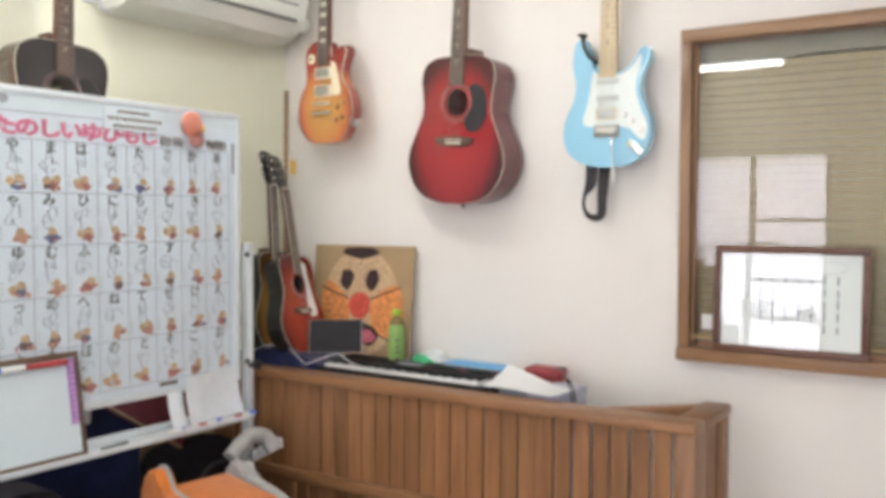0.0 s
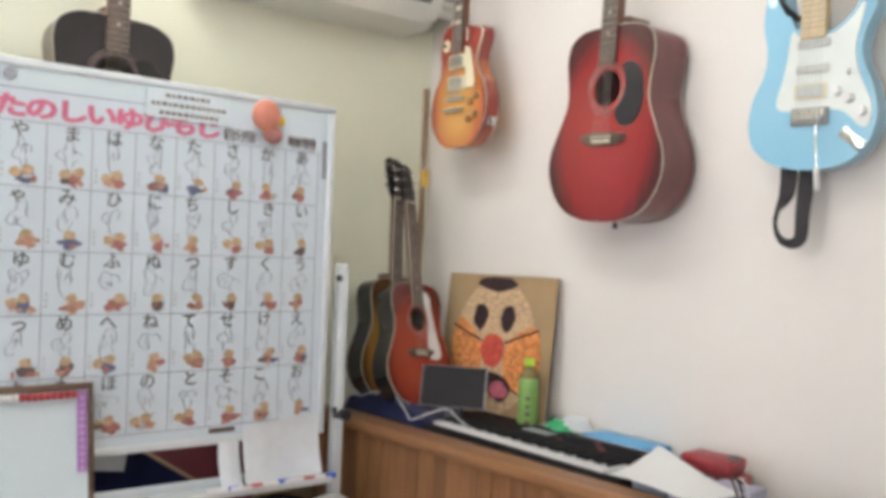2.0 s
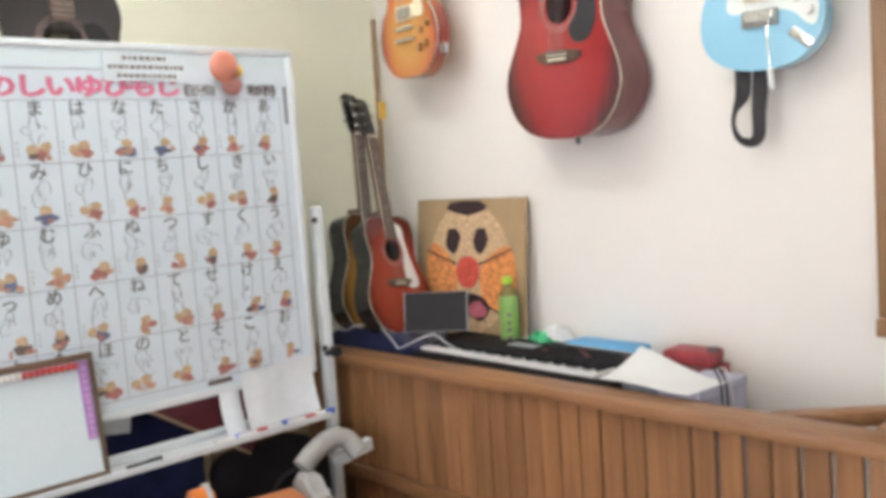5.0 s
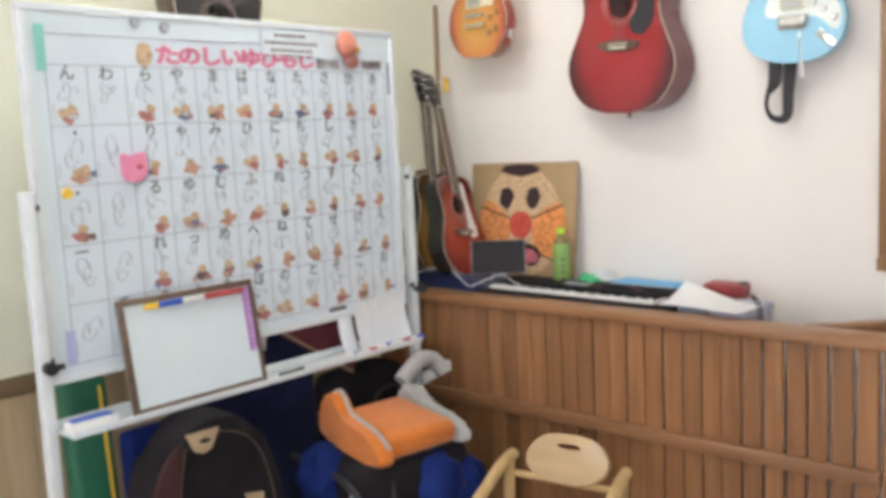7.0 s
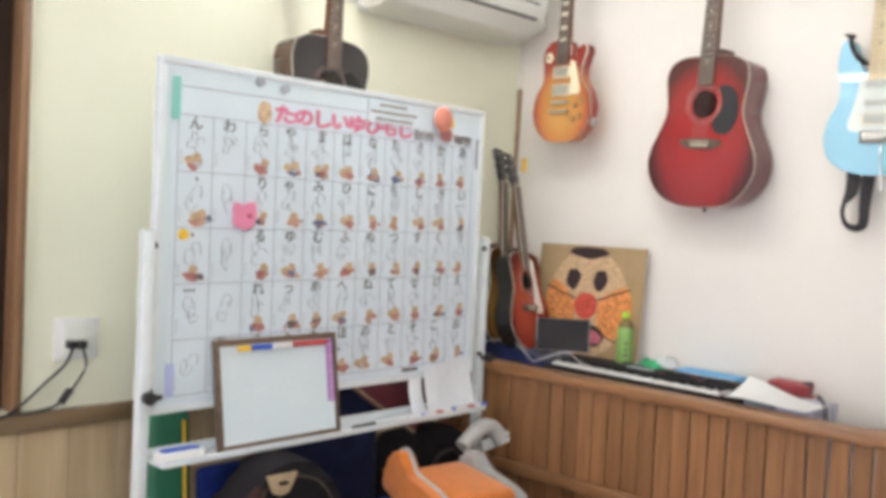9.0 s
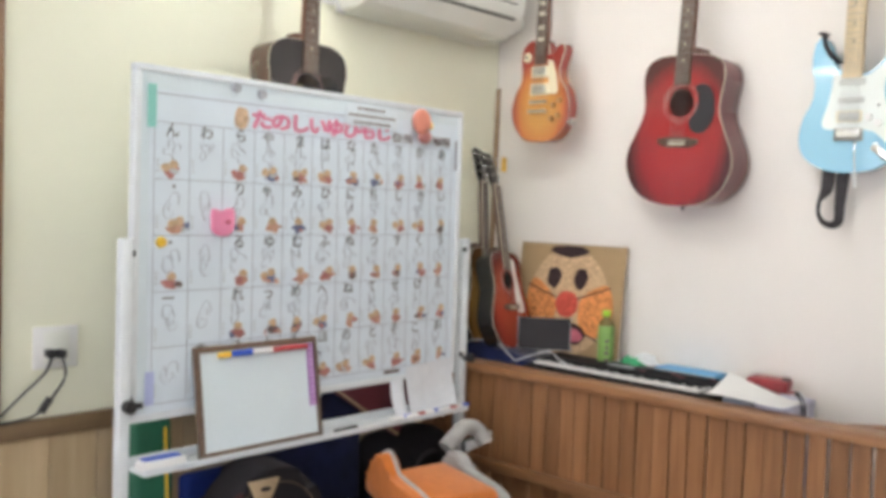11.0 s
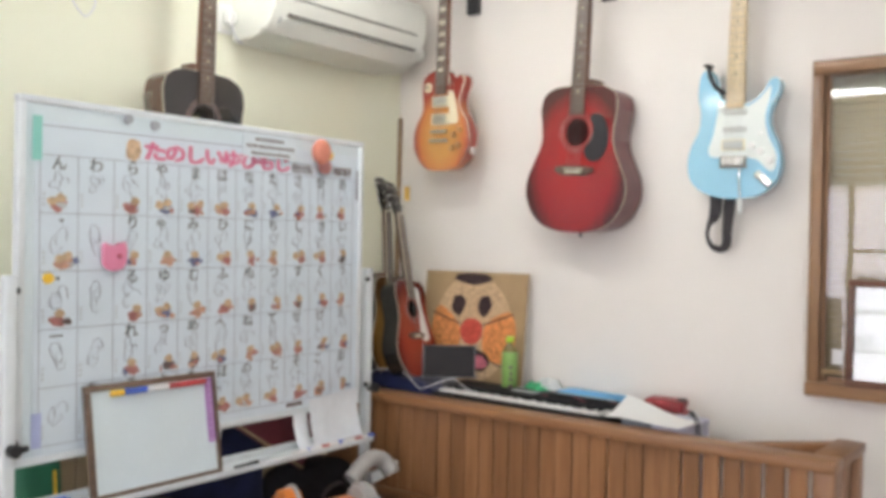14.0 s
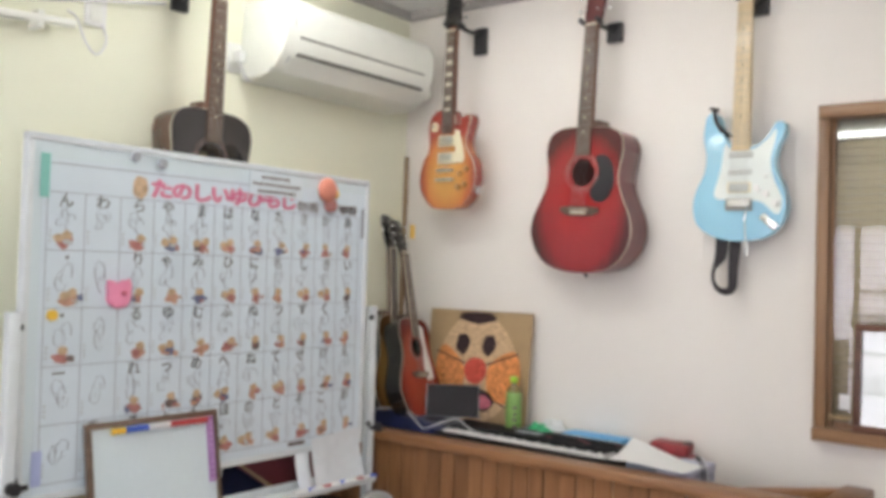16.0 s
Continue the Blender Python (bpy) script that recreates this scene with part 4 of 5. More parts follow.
# ---- air conditioner and fittings on the west wall ----
ac = thing("air_conditioner", pose(WX, 2.165, 2.13), "white wall-mounted air conditioner with two dark slots", "air conditioner")
prof = [(0.0, 0.0), (0.10, 0.0), (0.165, 0.018), (0.205, 0.06), (0.228, 0.11), (0.236, 0.17), (0.23, 0.235), (0.205, 0.262), (0.0, 0.272)]
bm = slab([(p.x, p.y) for p in curve_pts([(*p, 0) for p in prof[1:8]], 4, closed=False)] + [(0.0, 0.272), (0.0, 0.0)], 0.0, 0.765, bev=0.014, seg=3)
part("casing", bm, M_PLASTIC, ac)
for (x0, z0), (x1, z1), n in (((0.226, 0.070), (0.2276, 0.0775), "outlet_slot"), ((0.235, 0.127), (0.2362, 0.132), "upper_slot")):
    bm = slab([(x0 - 0.03, z0), (x0 + 0.001, z0), (x1 + 0.001, z1), (x1 - 0.03, z1)], 0.062, 0.712)
    part(n, bm, M_SLOT, ac, "dark louvre slot", smooth=0)
part("flap", slab([(0.168, 0.019), (0.171, 0.0165), (0.212, 0.060), (0.208, 0.062)], 0.045, 0.722), M_PLASTIC, ac, "white louvre flap")
part("end_seam", slab([(0.19, 0.04), (0.206, 0.055), (0.2385, 0.17), (0.2325, 0.236), (0.2, 0.25)], 0.034, 0.036), M_GREY, ac, "fine grey seam", smooth=0)
part("pipe_cover", R((0.10, 0.763, 0.10), (0.10, 0.893, 0.10), 0.03, seg=20), M_PLASTIC, ac, "white pipe cover")


def outlet(y, z, w, h, label, name="wall_socket"):
    o = thing(name, pose(WX, y, z), label, "socket", "wall sockets")
    part("plate", B(0.001, 0.010, -w / 2, w / 2, -h / 2, h / 2, bev=0.003), M_BEADWHITE, o)
    part("insert", B(0.0105, 0.014, -w * 0.28, w * 0.28, -h * 0.38, h * 0.38, bev=0.002), M_PLASTIC, o)
    return o


o = outlet(1.225, 1.058, 0.122, 0.114, "square white wall socket with two black plugs and cables")
runs = ([(0.04, -0.024, -0.022), (0.055, -0.05, -0.06), (0.035, -0.10, -0.115), (0.03, -0.155, -0.165), (0.03, -0.22, -0.20)],
        [(0.04, 0.004, -0.024), (0.06, 0.004, -0.07), (0.045, -0.022, -0.125), (0.035, -0.06, -0.170), (0.03, -0.11, -0.182), (0.03, -0.20, -0.184)])
for c in runs:
    _, dy, dz = c[0]
    p = part("plug", B(0.0145, 0.045, dy - 0.011, dy + 0.011, dz - 0.002, dz + 0.02, bev=0.004), M_BLACK, o, "black plug")
    part("cable", S(curve_pts(c, 5, closed=False), 0.0035), M_BLACKCABLE, p, "thin black cable")
part("cable_block", moved(R((0, 0, -0.022), (0, 0, 0.022), 0.010), Matrix.Translation((0.040, -0.040, -0.148)) @ pose(0, 0, 0, -35, 0, 0)), M_BLACK, o, "black in-line switch")
o = outlet(2.135, 2.20, 0.06, 0.10, "white socket beside the air conditioner with a white plug")
p = part("plug", B(0.0145, 0.05, -0.015, 0.015, -0.02, 0.02, bev=0.005), M_BEADWHITE, o)
part("cable", S(curve_pts([(0.04, 0.0, -0.02), (0.045, 0.015, -0.06), (0.03, 0.05, -0.075), (0.02, 0.075, -0.03)], 5, closed=False), 0.004), M_CABLE, p)
o = outlet(1.62, 2.245, 0.07, 0.12, "white switch box with a thin hanging wire")
part("cable", S(curve_pts([(0.012, 0.02, -0.05), (0.02, 0.03, -0.10), (0.02, 0.0, -0.145), (0.015, -0.035, -0.11), (0.012, -0.06, -0.05), (0.012, -0.09, -0.035)], 5, closed=False), 0.003), M_CABLE, o)
rail = thing("hanging_rail", pose(WX, 1.0, 2.15), "thin white pipe rail with cords fixed high on the wall", "rail")
part("pipe", R((0.05, -0.1, -0.04), (0.05, 0.53, 0.015), 0.013), M_PLASTIC, rail)
part("bracket", B(0.001, 0.06, 0.42, 0.44, -0.02, 0.03, bev=0.003), M_PLASTIC, rail)
part("cord", S([(0.055, -0.1, 0.0), (0.045, 0.35, 0.045), (0.02, 0.85, 0.16)], 0.004), M_CABLE, rail)

# ---- what stands on the desk ----
solid("wooden_stick", S([(-2.235, 2.995, DZ), (-2.24, 3.0, 1.45), (-2.236, 3.002, 1.965)], 0.010), M_STICK, "thin brown wooden stick leaning in the corner", "stick")
tag = thing("paper_tag", pose(-2.135, 2.93, 1.66), "small yellow and white tag hanging at the guitar heads", "tag")
part("card", B(-0.002, 0.002, -0.014, 0.014, -0.035, 0.02), M_TAG, tag)
part("string", R((0, 0, 0.02), (-0.03, 0.0, 0.06), 0.001, seg=6), M_CABLE, tag)

card = thing("collage_board", pose(-1.862, 2.985, DZ + 0.002, -5.5, 0, 0), "cardboard sheet with a round collage of torn paper patches", "collage")
part("sheet", B(-0.242, 0.242, 0.0, 0.006, 0, 0.455, bev=0.002, seg=1), M_CARD, card)


def patch(name, pts, mat, layer, label=""):
    part(name, slab(pts, -0.0012 - 0.0013 * layer, -0.0002 - 0.0013 * layer), mat, card, label, smooth=0)


patch("round_patch", ellipse(0.0, 0.235, 0.185, 0.205, 48, 0.03, 2), M_COLTAN, 0, "tan torn paper disc")
patch("side_patch", [(p.x, p.y) for p in curve_pts([(-0.185, 0.28, 0), (-0.15, 0.315, 0), (-0.06, 0.245, 0), (-0.055, 0.165, 0), (-0.1, 0.115, 0), (-0.165, 0.125, 0), (-0.19, 0.20, 0)], 5)], M_COLORANGE, 1, "orange torn paper patch")
patch("side_patch", [(p.x, p.y) for p in curve_pts([(0.06, 0.245, 0), (0.15, 0.305, 0), (0.19, 0.29, 0), (0.205, 0.20, 0), (0.16, 0.115, 0), (0.07, 0.135, 0)], 5)], M_COLORANGE, 1, "orange torn paper patch")
patch("middle_patch", ellipse(0.0, 0.225, 0.052, 0.052, 28, 0.1, 5), M_COLRED, 2, "round red paper patch")
for x in (-0.068, 0.055):
    patch("dark_patch", ellipse(x, 0.325, 0.034, 0.04, 24, 0.25, x * 40), M_COLDARK, 1, "dark torn paper oval")
patch("top_patch", [(-0.10, 0.425), (-0.055, 0.41), (0.0, 0.402), (0.06, 0.415), (0.085, 0.43), (0.05, 0.448), (-0.02, 0.45), (-0.08, 0.444)], M_COLDARK, 1, "dark torn strip")
patch("lower_patch", [(p.x, p.y) for p in curve_pts([(-0.08, 0.135, 0), (-0.02, 0.158, 0), (0.06, 0.15, 0), (0.095, 0.115, 0), (0.06, 0.075, 0), (0.01, 0.09, 0), (-0.04, 0.12, 0)], 4)], M_COLDARK, 2, "dark torn strip")
patch("small_patch", ellipse(0.045, 0.11, 0.042, 0.026, 20, 0.15, 9), M_COLPINK, 3, "pink torn paper patch")
for i, (a, b) in enumerate((((-0.19, 0.29), (-0.05, 0.25)), ((0.05, 0.25), (0.19, 0.30)), ((-0.07, 0.16), (-0.15, 0.10)), ((0.06, 0.13), (0.15, 0.10)))):
    patch("seam", [(a[0], a[1] - 0.003), (b[0], b[1] - 0.003), (b[0], b[1] + 0.003), (a[0], a[1] + 0.003)], M_COLDARK, 3)

# cloth, tablet, keyboard
bm = bmesh.new()
nx, ny = 26, 14
grid = [[None] * (ny + 1) for _ in range(nx + 1)]
for i in range(nx + 1):
    for j in range(ny + 1):
        u, v = i / nx, j / ny
        x, yy = -2.25 + 0.50 * u, 2.715 + 0.24 * v
        h = DZ + 0.006 + 0.075 * (math.sin(math.pi * min(1, u * 0.9 + 0.18)) ** 0.8) * (0.55 + 0.45 * math.sin(math.pi * min(1, v + 0.25))) + 0.012 * noise.noise(Vector((x * 14, yy * 14, 3)))
        if u > 0.97 or v < 0.02 or u < 0.02:
            h = DZ + 0.004
        grid[i][j] = bm.verts.new((x + 0.01 * noise.noise(Vector((yy * 9, 1, 2))), yy, h))
for i in range(nx):
    for j in range(ny):
        bm.faces.new((grid[i][j], grid[i + 1][j], grid[i + 1][j + 1], grid[i][j + 1]))
r = bmesh.ops.extrude_face_region(bm, geom=list(bm.faces))
bmesh.ops.translate(bm, vec=(0, 0, -0.003), verts=[v for v in r["geom"] if isinstance(v, bmesh.types.BMVert)])
solid("blue_cloth", bm, M_NAVY, "crumpled dark blue cloth lying on the desk", "cloth")
tab = thing("tablet", pose(-1.905, 2.765, 0.965) @ pose(0, 0, 0, -14, 0, 36), "black tablet with a pale rim propped on the cloth", "tablet")
part("case", slab([(p.x, p.y) for p in curve_pts([(x, z, 0) for x, z in ((0.0, 0.006), (0.004, 0.001), (0.095, 0.0), (0.186, 0.001), (0.191, 0.006), (0.192, 0.06), (0.191, 0.114), (0.186, 0.119), (0.095, 0.12), (0.004, 0.119), (-0.001, 0.114), (-0.002, 0.06))], 4)], 0.0, 0.009, bev=0.002), M_GREY, tab, "pale grey rim")
part("screen", B(0.0005, 0.1895, -0.0012, -0.0002, 0.0015, 0.1185), M_SCREEN, tab, "dark glossy screen", smooth=0)
part("stand", B(0.07, 0.12, 0.02, 0.05, -0.07, 0.06, bev=0.004), M_BLACK, tab)
wire = [(-2.22, 2.70, 1.01), (-2.14, 2.705, 0.965), (-2.06, 2.71, 0.985), (-1.97, 2.72, 0.985), (-1.90, 2.715, 0.945), (-1.86, 2.70, 0.935), (-1.79, 2.72, 0.965), (-1.745, 2.74, 0.978), (-1.71, 2.75, 0.955), (-1.68, 2.76, 0.94)]
solid("white_cable", S(curve_pts(wire, 5, closed=False), 0.002), M_CABLE, "thin white charging cable lying over the cloth", "cable")

kb = thing("electronic_keyboard", pose(-1.475, 2.835, DZ + 0.001, 0, 0, -2.5), "black electronic keyboard with white keys", "keyboard")
part("body", slab([(-0.42, 0.0), (0.385, 0.0), (0.39, 0.018), (0.38, 0.03), (-0.415, 0.03), (-0.425, 0.018)], -0.125, 0.135, bev=0.008), M_KEYBODY, kb)
part("key_bed", B(-0.335, 0.325, -0.112, -0.025, 0.0302, 0.032), M_KEYBODY, kb)
wk = part("white_key", B(-0.0062, 0.0062, -0.110, -0.025, 0.0322, 0.0405, bev=0.0012, seg=1), M_WHITEKEY, kb)
n_keys = 47
kx = [-0.33 + (i + 0.5) * 0.65 / n_keys for i in range(n_keys)]
wk.location = (kx[0], 0, 0)
for x in kx[1:]:
    piece("white_key", wk.data, kb, pose(x, 0, 0))
bk = part("black_key", B(-0.0044, 0.0044, -0.082, -0.025, 0.0407, 0.050, bev=0.0012, seg=1), M_BLACKKEY, kb)
first = True
for i, x in enumerate(kx[:-1]):
    if i % 7 in (0, 1, 3, 4, 5):
        if first:
            bk.location, first = (x + 0.0069, 0, 0), False
        else:
            piece("black_key", bk.data, kb, pose(x + 0.0069, 0, 0))
part("panel", B(-0.40, 0.365, -0.022, 0.13, 0.0303, 0.042, bev=0.004), M_KEYBODY, kb)
part("display", B(-0.12, -0.02, 0.035, 0.075, 0.0422, 0.0437), M_GREY, kb, "grey display")
for r in range(3):
    for c in range(9):
        part("button", B(0.02 + c * 0.03, 0.04 + c * 0.03, 0.03 + r * 0.024, 0.038 + r * 0.024, 0.0422, 0.0447), M_BLACKKEY if (r + c) % 5 else M_MAROON, kb, smooth=0)

bt = thing("tea_bottle", pose(-1.65, 2.955, DZ + 0.001) @ Matrix.Diagonal((0.95, 0.95, 0.92, 1)), "green tea bottle with a lime cap and green label", "bottle")
pr = [(0.0, 0.027), (0.006, 0.030), (0.176, 0.030), (0.184, 0.0285)]


def lathe(pr, seg=24):
    bm = bmesh.new()
    rings = [[bm.verts.new((r * math.cos(t * math.tau / seg), r * math.sin(t * math.tau / seg), z)) for t in range(seg)] for z, r in pr]
    for a, b in zip(rings, rings[1:]):
        for i in range(seg):
            bm.faces.new((a[i], a[(i + 1) % seg], b[(i + 1) % seg], b[i]))
    bm.faces.new(rings[0][::-1]), bm.faces.new(rings[-1])
    return bm


part("bottle_body", lathe(pr), M_TEAGREEN, bt, "green shrink label")
part("neck", lathe([(0.1845, 0.0282), (0.195, 0.026), (0.206, 0.019), (0.213, 0.0135), (0.222, 0.0135)]), M_TEADARK, bt, "brown-green tea behind clear plastic")
part("cap", lathe([(0.2225, 0.0145), (0.224, 0.0155), (0.243, 0.015), (0.245, 0.0135)]), M_CAPGREEN, bt, "lime screw cap")
for dz, w, h in ((0.125, 0.014, 0.012), (0.10, 0.010, 0.014), (0.078, 0.016, 0.012), (0.05, 0.018, 0.016)):
    bm = B(-w / 2, w / 2, -0.0312, -0.0295, dz - h / 2, dz + h / 2)
    part("label_mark", moved(bm, pose(0, 0, 0, 0, 0, 42)), M_DARKINK, bt, "dark label mark", smooth=0)

tr = thing("white_tray", pose(-1.53, 2.985, DZ + 0.001, 0, 0, 3), "white plastic tray holding green wrapped things", "tray")
bm = B(-0.085, 0.085, -0.05, 0.05, 0, 0.004)
for a in ((-0.09, -0.085, -0.055, 0.055), (0.085, 0.09, -0.055, 0.055), (-0.085, 0.085, -0.055, -0.05), (-0.085, 0.085, 0.05, 0.055)):
    box(bm, *a, 0.0, 0.042)
part("tray", bm, M_TRAYWHITE, tr)
for i, (x, yy, s, mt, lab) in enumerate(((-0.04, 0.0, 0.030, M_GREENWRAP, "green wrapped sweet packet in the tray"), (0.0, -0.01, 0.032, M_GREENWRAP, "green wrapped sweet packet in the tray"), (0.015, 0.02, 0.04, M_TRAYWHITE, "crumpled white tissue in the tray"), (0.05, 0.0, 0.022, M_DARKINK, "small dark packet in the tray"))):
    solid("packet", ball(bmesh.new(), (-1.53 + x, 2.985 + yy, DZ + 0.0055 + s * 0.9), s * 1.2, s, s * 0.95, 14, 0.018, i + 2, flat=DZ + 0.0055), mt, lab, "packet")

fo = thing("blue_folder", pose(-1.33, 2.975, DZ + 0.001, 0, 0, -2), "light blue folder standing flat behind the keyboard", "folder")
part("cover", B(-0.12, 0.11, -0.02, 0.07, 0.0, 0.05, bev=0.006), M_BLUEFILE, fo)
part("pages", B(-0.112, 0.111, -0.0215, -0.0202, 0.006, 0.044), M_PAPER2, fo, smooth=0)
rb = thing("red_case", pose(-1.03, 2.95, DZ + 0.001, 0, 0, 8), "small dark red folded case with a dark zip", "case")
for nm, x0, x1, z0, z1, tip in (("lower_half", -0.072, 0.070, 0.0, 0.036, 0), ("upper_half", -0.066, 0.056, 0.0375, 0.074, 5)):
    bm = B(x0, x1, -0.046, 0.045, z0, z1, bev=0.010, seg=3)
    for v in bm.verts:
        v.co += v.normal * 0.004 * noise.noise(v.co * 34)
        if tip:
            v.co.z -= 0.10 * max(0, v.co.x - 0.01)
        v.co.z = max(0, v.co.z)
    part(nm, bm, M_REDBAG, rb)
part("zip", B(-0.060, 0.058, -0.0495, -0.0465, 0.0355, 0.0385), M_DARKINK, rb, smooth=0)
part("tab", B(0.035, 0.060, -0.02, 0.004, 0.068, 0.080, bev=0.004), M_DARKINK, rb)

# sheet of paper with one corner lifted
bm = bmesh.new()
n = 14
g2 = [[None] * (n + 1) for _ in range(n + 1)]
for i in range(n + 1):
    for j in range(n + 1):
        u, v = i / n, j / n
        lift = 0.040 * max(0, 1 - math.hypot(u - 0.02, (v - 1.0)) / 0.8) ** 1.5 + 0.003 * math.sin(u * 5)
        g2[i][j] = bm.verts.new((0.25 * u - 0.03 * v * (1 - u), (0.20 - 0.055 * u) * v, lift))
for i in range(n):
    for j in range(n):
        bm.faces.new((g2[i][j], g2[i + 1][j], g2[i + 1][j + 1], g2[i][j + 1]))
r = bmesh.ops.extrude_face_region(bm, geom=list(bm.faces))
bmesh.ops.translate(bm, vec=(0, 0, -0.0006), verts=[v for v in r["geom"] if isinstance(v, bmesh.types.BMVert)])
pp = solid("paper_sheet", bm, M_PAPER2, "white paper sheet with a lifted corner beside the keyboard", "paper", m=pose(-1.128, 2.685, DZ + 0.0425, 0, 0, -4))
bx = thing("plastic_box", pose(-1.0, 2.80, DZ + 0.001), "grey-blue flat plastic box on the desk under the paper", "box")
part("box_body", B(-0.082, 0.010, -0.085, 0.095, 0, 0.034, bev=0.004), M_BOXGREY, bx)
du = thing("drawer_unit", pose(-0.925, 2.80, 0), "narrow lavender plastic drawer unit beside the desk", "drawer unit")
part("cabinet_body", B(-0.052, 0.050, -0.095, 0.105, 0.0, 0.905, bev=0.004), M_LAVENDER, du)
part("top", B(-0.054, 0.052, -0.098, 0.108, 0.906, 0.932, bev=0.005), M_LAVENDER, du, "pale lavender top")
for i in range(4):
    d = part("drawer", B(-0.046, 0.044, -0.101, -0.0955, 0.03 + i * 0.215, 0.23 + i * 0.215, bev=0.003), M_LAVENDER, du)
    part("handle", B(-0.02, 0.02, -0.108, -0.1015, 0.20 + i * 0.215, 0.215 + i * 0.215, bev=0.002), M_BOXGREY, d)
for i in range(3):
    c = [(-0.01 + i * 0.012, 0.075, 0.938), (0.02, 0.06 - 0.02 * i, 0.952 + 0.005 * i), (0.049, 0.035 - 0.02 * i, 0.938), (0.0575, 0.03 - 0.022 * i, 0.90), (0.0575, 0.034 - 0.022 * i, 0.80)]
    solid("hanging_cable", moved(S(curve_pts(c, 5, closed=False), 0.0022), pose(-0.925, 2.80, 0)), (M_CABLE, M_BLACKCABLE, M_BLACKCABLE)[i], ("thin white cable", "thin black cable", "thin black cable")[i] + " hanging over the edge of the drawer unit", "cable", "cables on the drawer unit")

# ---- framed certificate on the window sill ----
ct = thing("framed_certificate", pose(-0.288, 2.985, Z0 + 0.001, -3, 0, 0), "brown framed certificate behind glass on the window sill", "picture frame")
fw, fh = 0.425, 0.312
for x0, x1, z0, z1, nm in ((-fw / 2, fw / 2, 0, 0.02, "frame_bar"), (-fw / 2, fw / 2, fh - 0.02, fh, "frame_bar"), (-fw / 2, -fw / 2 + 0.02, 0.0205, fh - 0.0205, "frame_bar"), (fw / 2 - 0.02, fw / 2, 0.0205, fh - 0.0205, "frame_bar")):
    part(nm, B(x0, x1, -0.012, 0.010, z0, z1, bev=0.004), M_FRAMEBROWN, ct)
part("backing", B(-fw / 2 + 0.021, fw / 2 - 0.021, 0.003, 0.008, 0.021, fh - 0.021), M_CARD, ct, smooth=0)
cp = part("certificate", B(-fw / 2 + 0.0215, fw / 2 - 0.0215, 0.0005, 0.0025, 0.0215, fh - 0.0215), M_CERT, ct, "pale certificate sheet", smooth=0)
for i in range(7):
    x = 0.13 - i * 0.035
    for j in range(5):
        part("text_mark", B(x - 0.003, x + 0.003, -0.0002, 0.0003, 0.07 + j * 0.034, 0.09 + j * 0.034 + 0.004 * ((i + j) % 3)), M_LINE, cp, smooth=0)
for cx, cz, rx, rz, nm in ((-0.045, 0.145, 0.085, 0.05, "oval_print"), (-0.12, 0.25, 0.05, 0.02, "scroll_print"), (0.10, 0.255, 0.055, 0.018, "scroll_print")):
    part(nm, sweep(bmesh.new(), [(x, 0.0003, z) for x, z in ellipse(cx, cz, rx, rz, 28, 0.25, cx * 30)], 0.003, seg=4, closed=True, flat=0.3), M_PALEPRINT, cp, "pale grey printed ornament", smooth=0)
pg = part("glass", B(-fw / 2 + 0.0205, fw / 2 - 0.0205, -0.005, -0.003, 0.0205, fh - 0.0205), M_GLASS, ct, smooth=0)
pg.visible_shadow = False

# ---- the poster and what hangs on the whiteboard ----
PY0, PY1 = 1.313, 2.437
po = thing("letter_poster", pose(BX - 0.0015, 0, 0, 0, 0, 90) @ pose(1.87, 0, 1.345, 0, -0.4, 0) @ pose(-1.87, 0, -1.345), "white syllable chart with pink title and rows of small drawings", "poster")
# in the poster's own axes x runs along the board, -y comes out of it
part("sheet", B(PY0 - 0.01, PY1 + 0.008, -0.0012, 0.0, 0.928, 1.745), M_PAPER, po, smooth=0)


def on_poster(name, bm, mat, x, z, label="", layer=1, parent=None):
    part(name, moved(bm, Matrix.Translation((x, -0.0012 - 0.0005 * layer, z))), mat, parent or po, label, smooth=0)


GX0, GX1, GZ0, GZ1 = 1.316, 2.416, 0.950, 1.664
cw, ch = (GX1 - GX0) / 11, (GZ1 - GZ0) / 5
for i in range(12):
    on_poster("grid_line", B(-0.0009, 0.0009, -0.0002, 0.0002, GZ0, GZ1), M_LINE, GX0 + i * cw, 0)
for j in range(6):
    on_poster("grid_line", B(GX0, GX1, -0.0002, 0.0002, -0.0009, 0.0009), M_LINE, 0, GZ0 + j * ch, layer=2)
on_poster("fold_line", B(PY0, PY1 - 0.3, -0.0002, 0.0002, -0.0012, 0.0012), M_LINE, 0, 1.735, layer=2)
for i, c in enumerate("たのしいゆびもじ"):
    bm = moved(heavy(c, 0.074, 0.0032), Matrix.Diagonal((1, 1, 0.72, 1)))
    on_poster("title_letter", bm, M_PINKINK, 1.638 + i * 0.0655, 1.692, layer=2 + 0.2 * (i % 2))
for text, xs in (("（自分指", (2.132, 2.155, 2.183, 2.211)), ("動詞編）", (2.336, 2.362, 2.388, 2.412))):
    for c, x in zip(text, xs):
        on_poster("subtitle_letter", letters(c, 0.033, 0.0005), M_DARKINK, x, 1.684, layer=2)
on_poster("emblem", slab(ellipse(0, 0, 0.024, 0.03, 16, 0.3, 3), -0.0002, 0.0002), M_ORANGEINK, 1.572, 1.695, "small ochre emblem")
COLS = ["あいうえお", "かきくけこ", "さしすせそ", "たちつてと", "なにぬねの", "はひふへほ", "まみむめも", "やゃゆっよ", "らりるれろ", "わ   を", "ん・・ー "]
rng = random.Random(11)
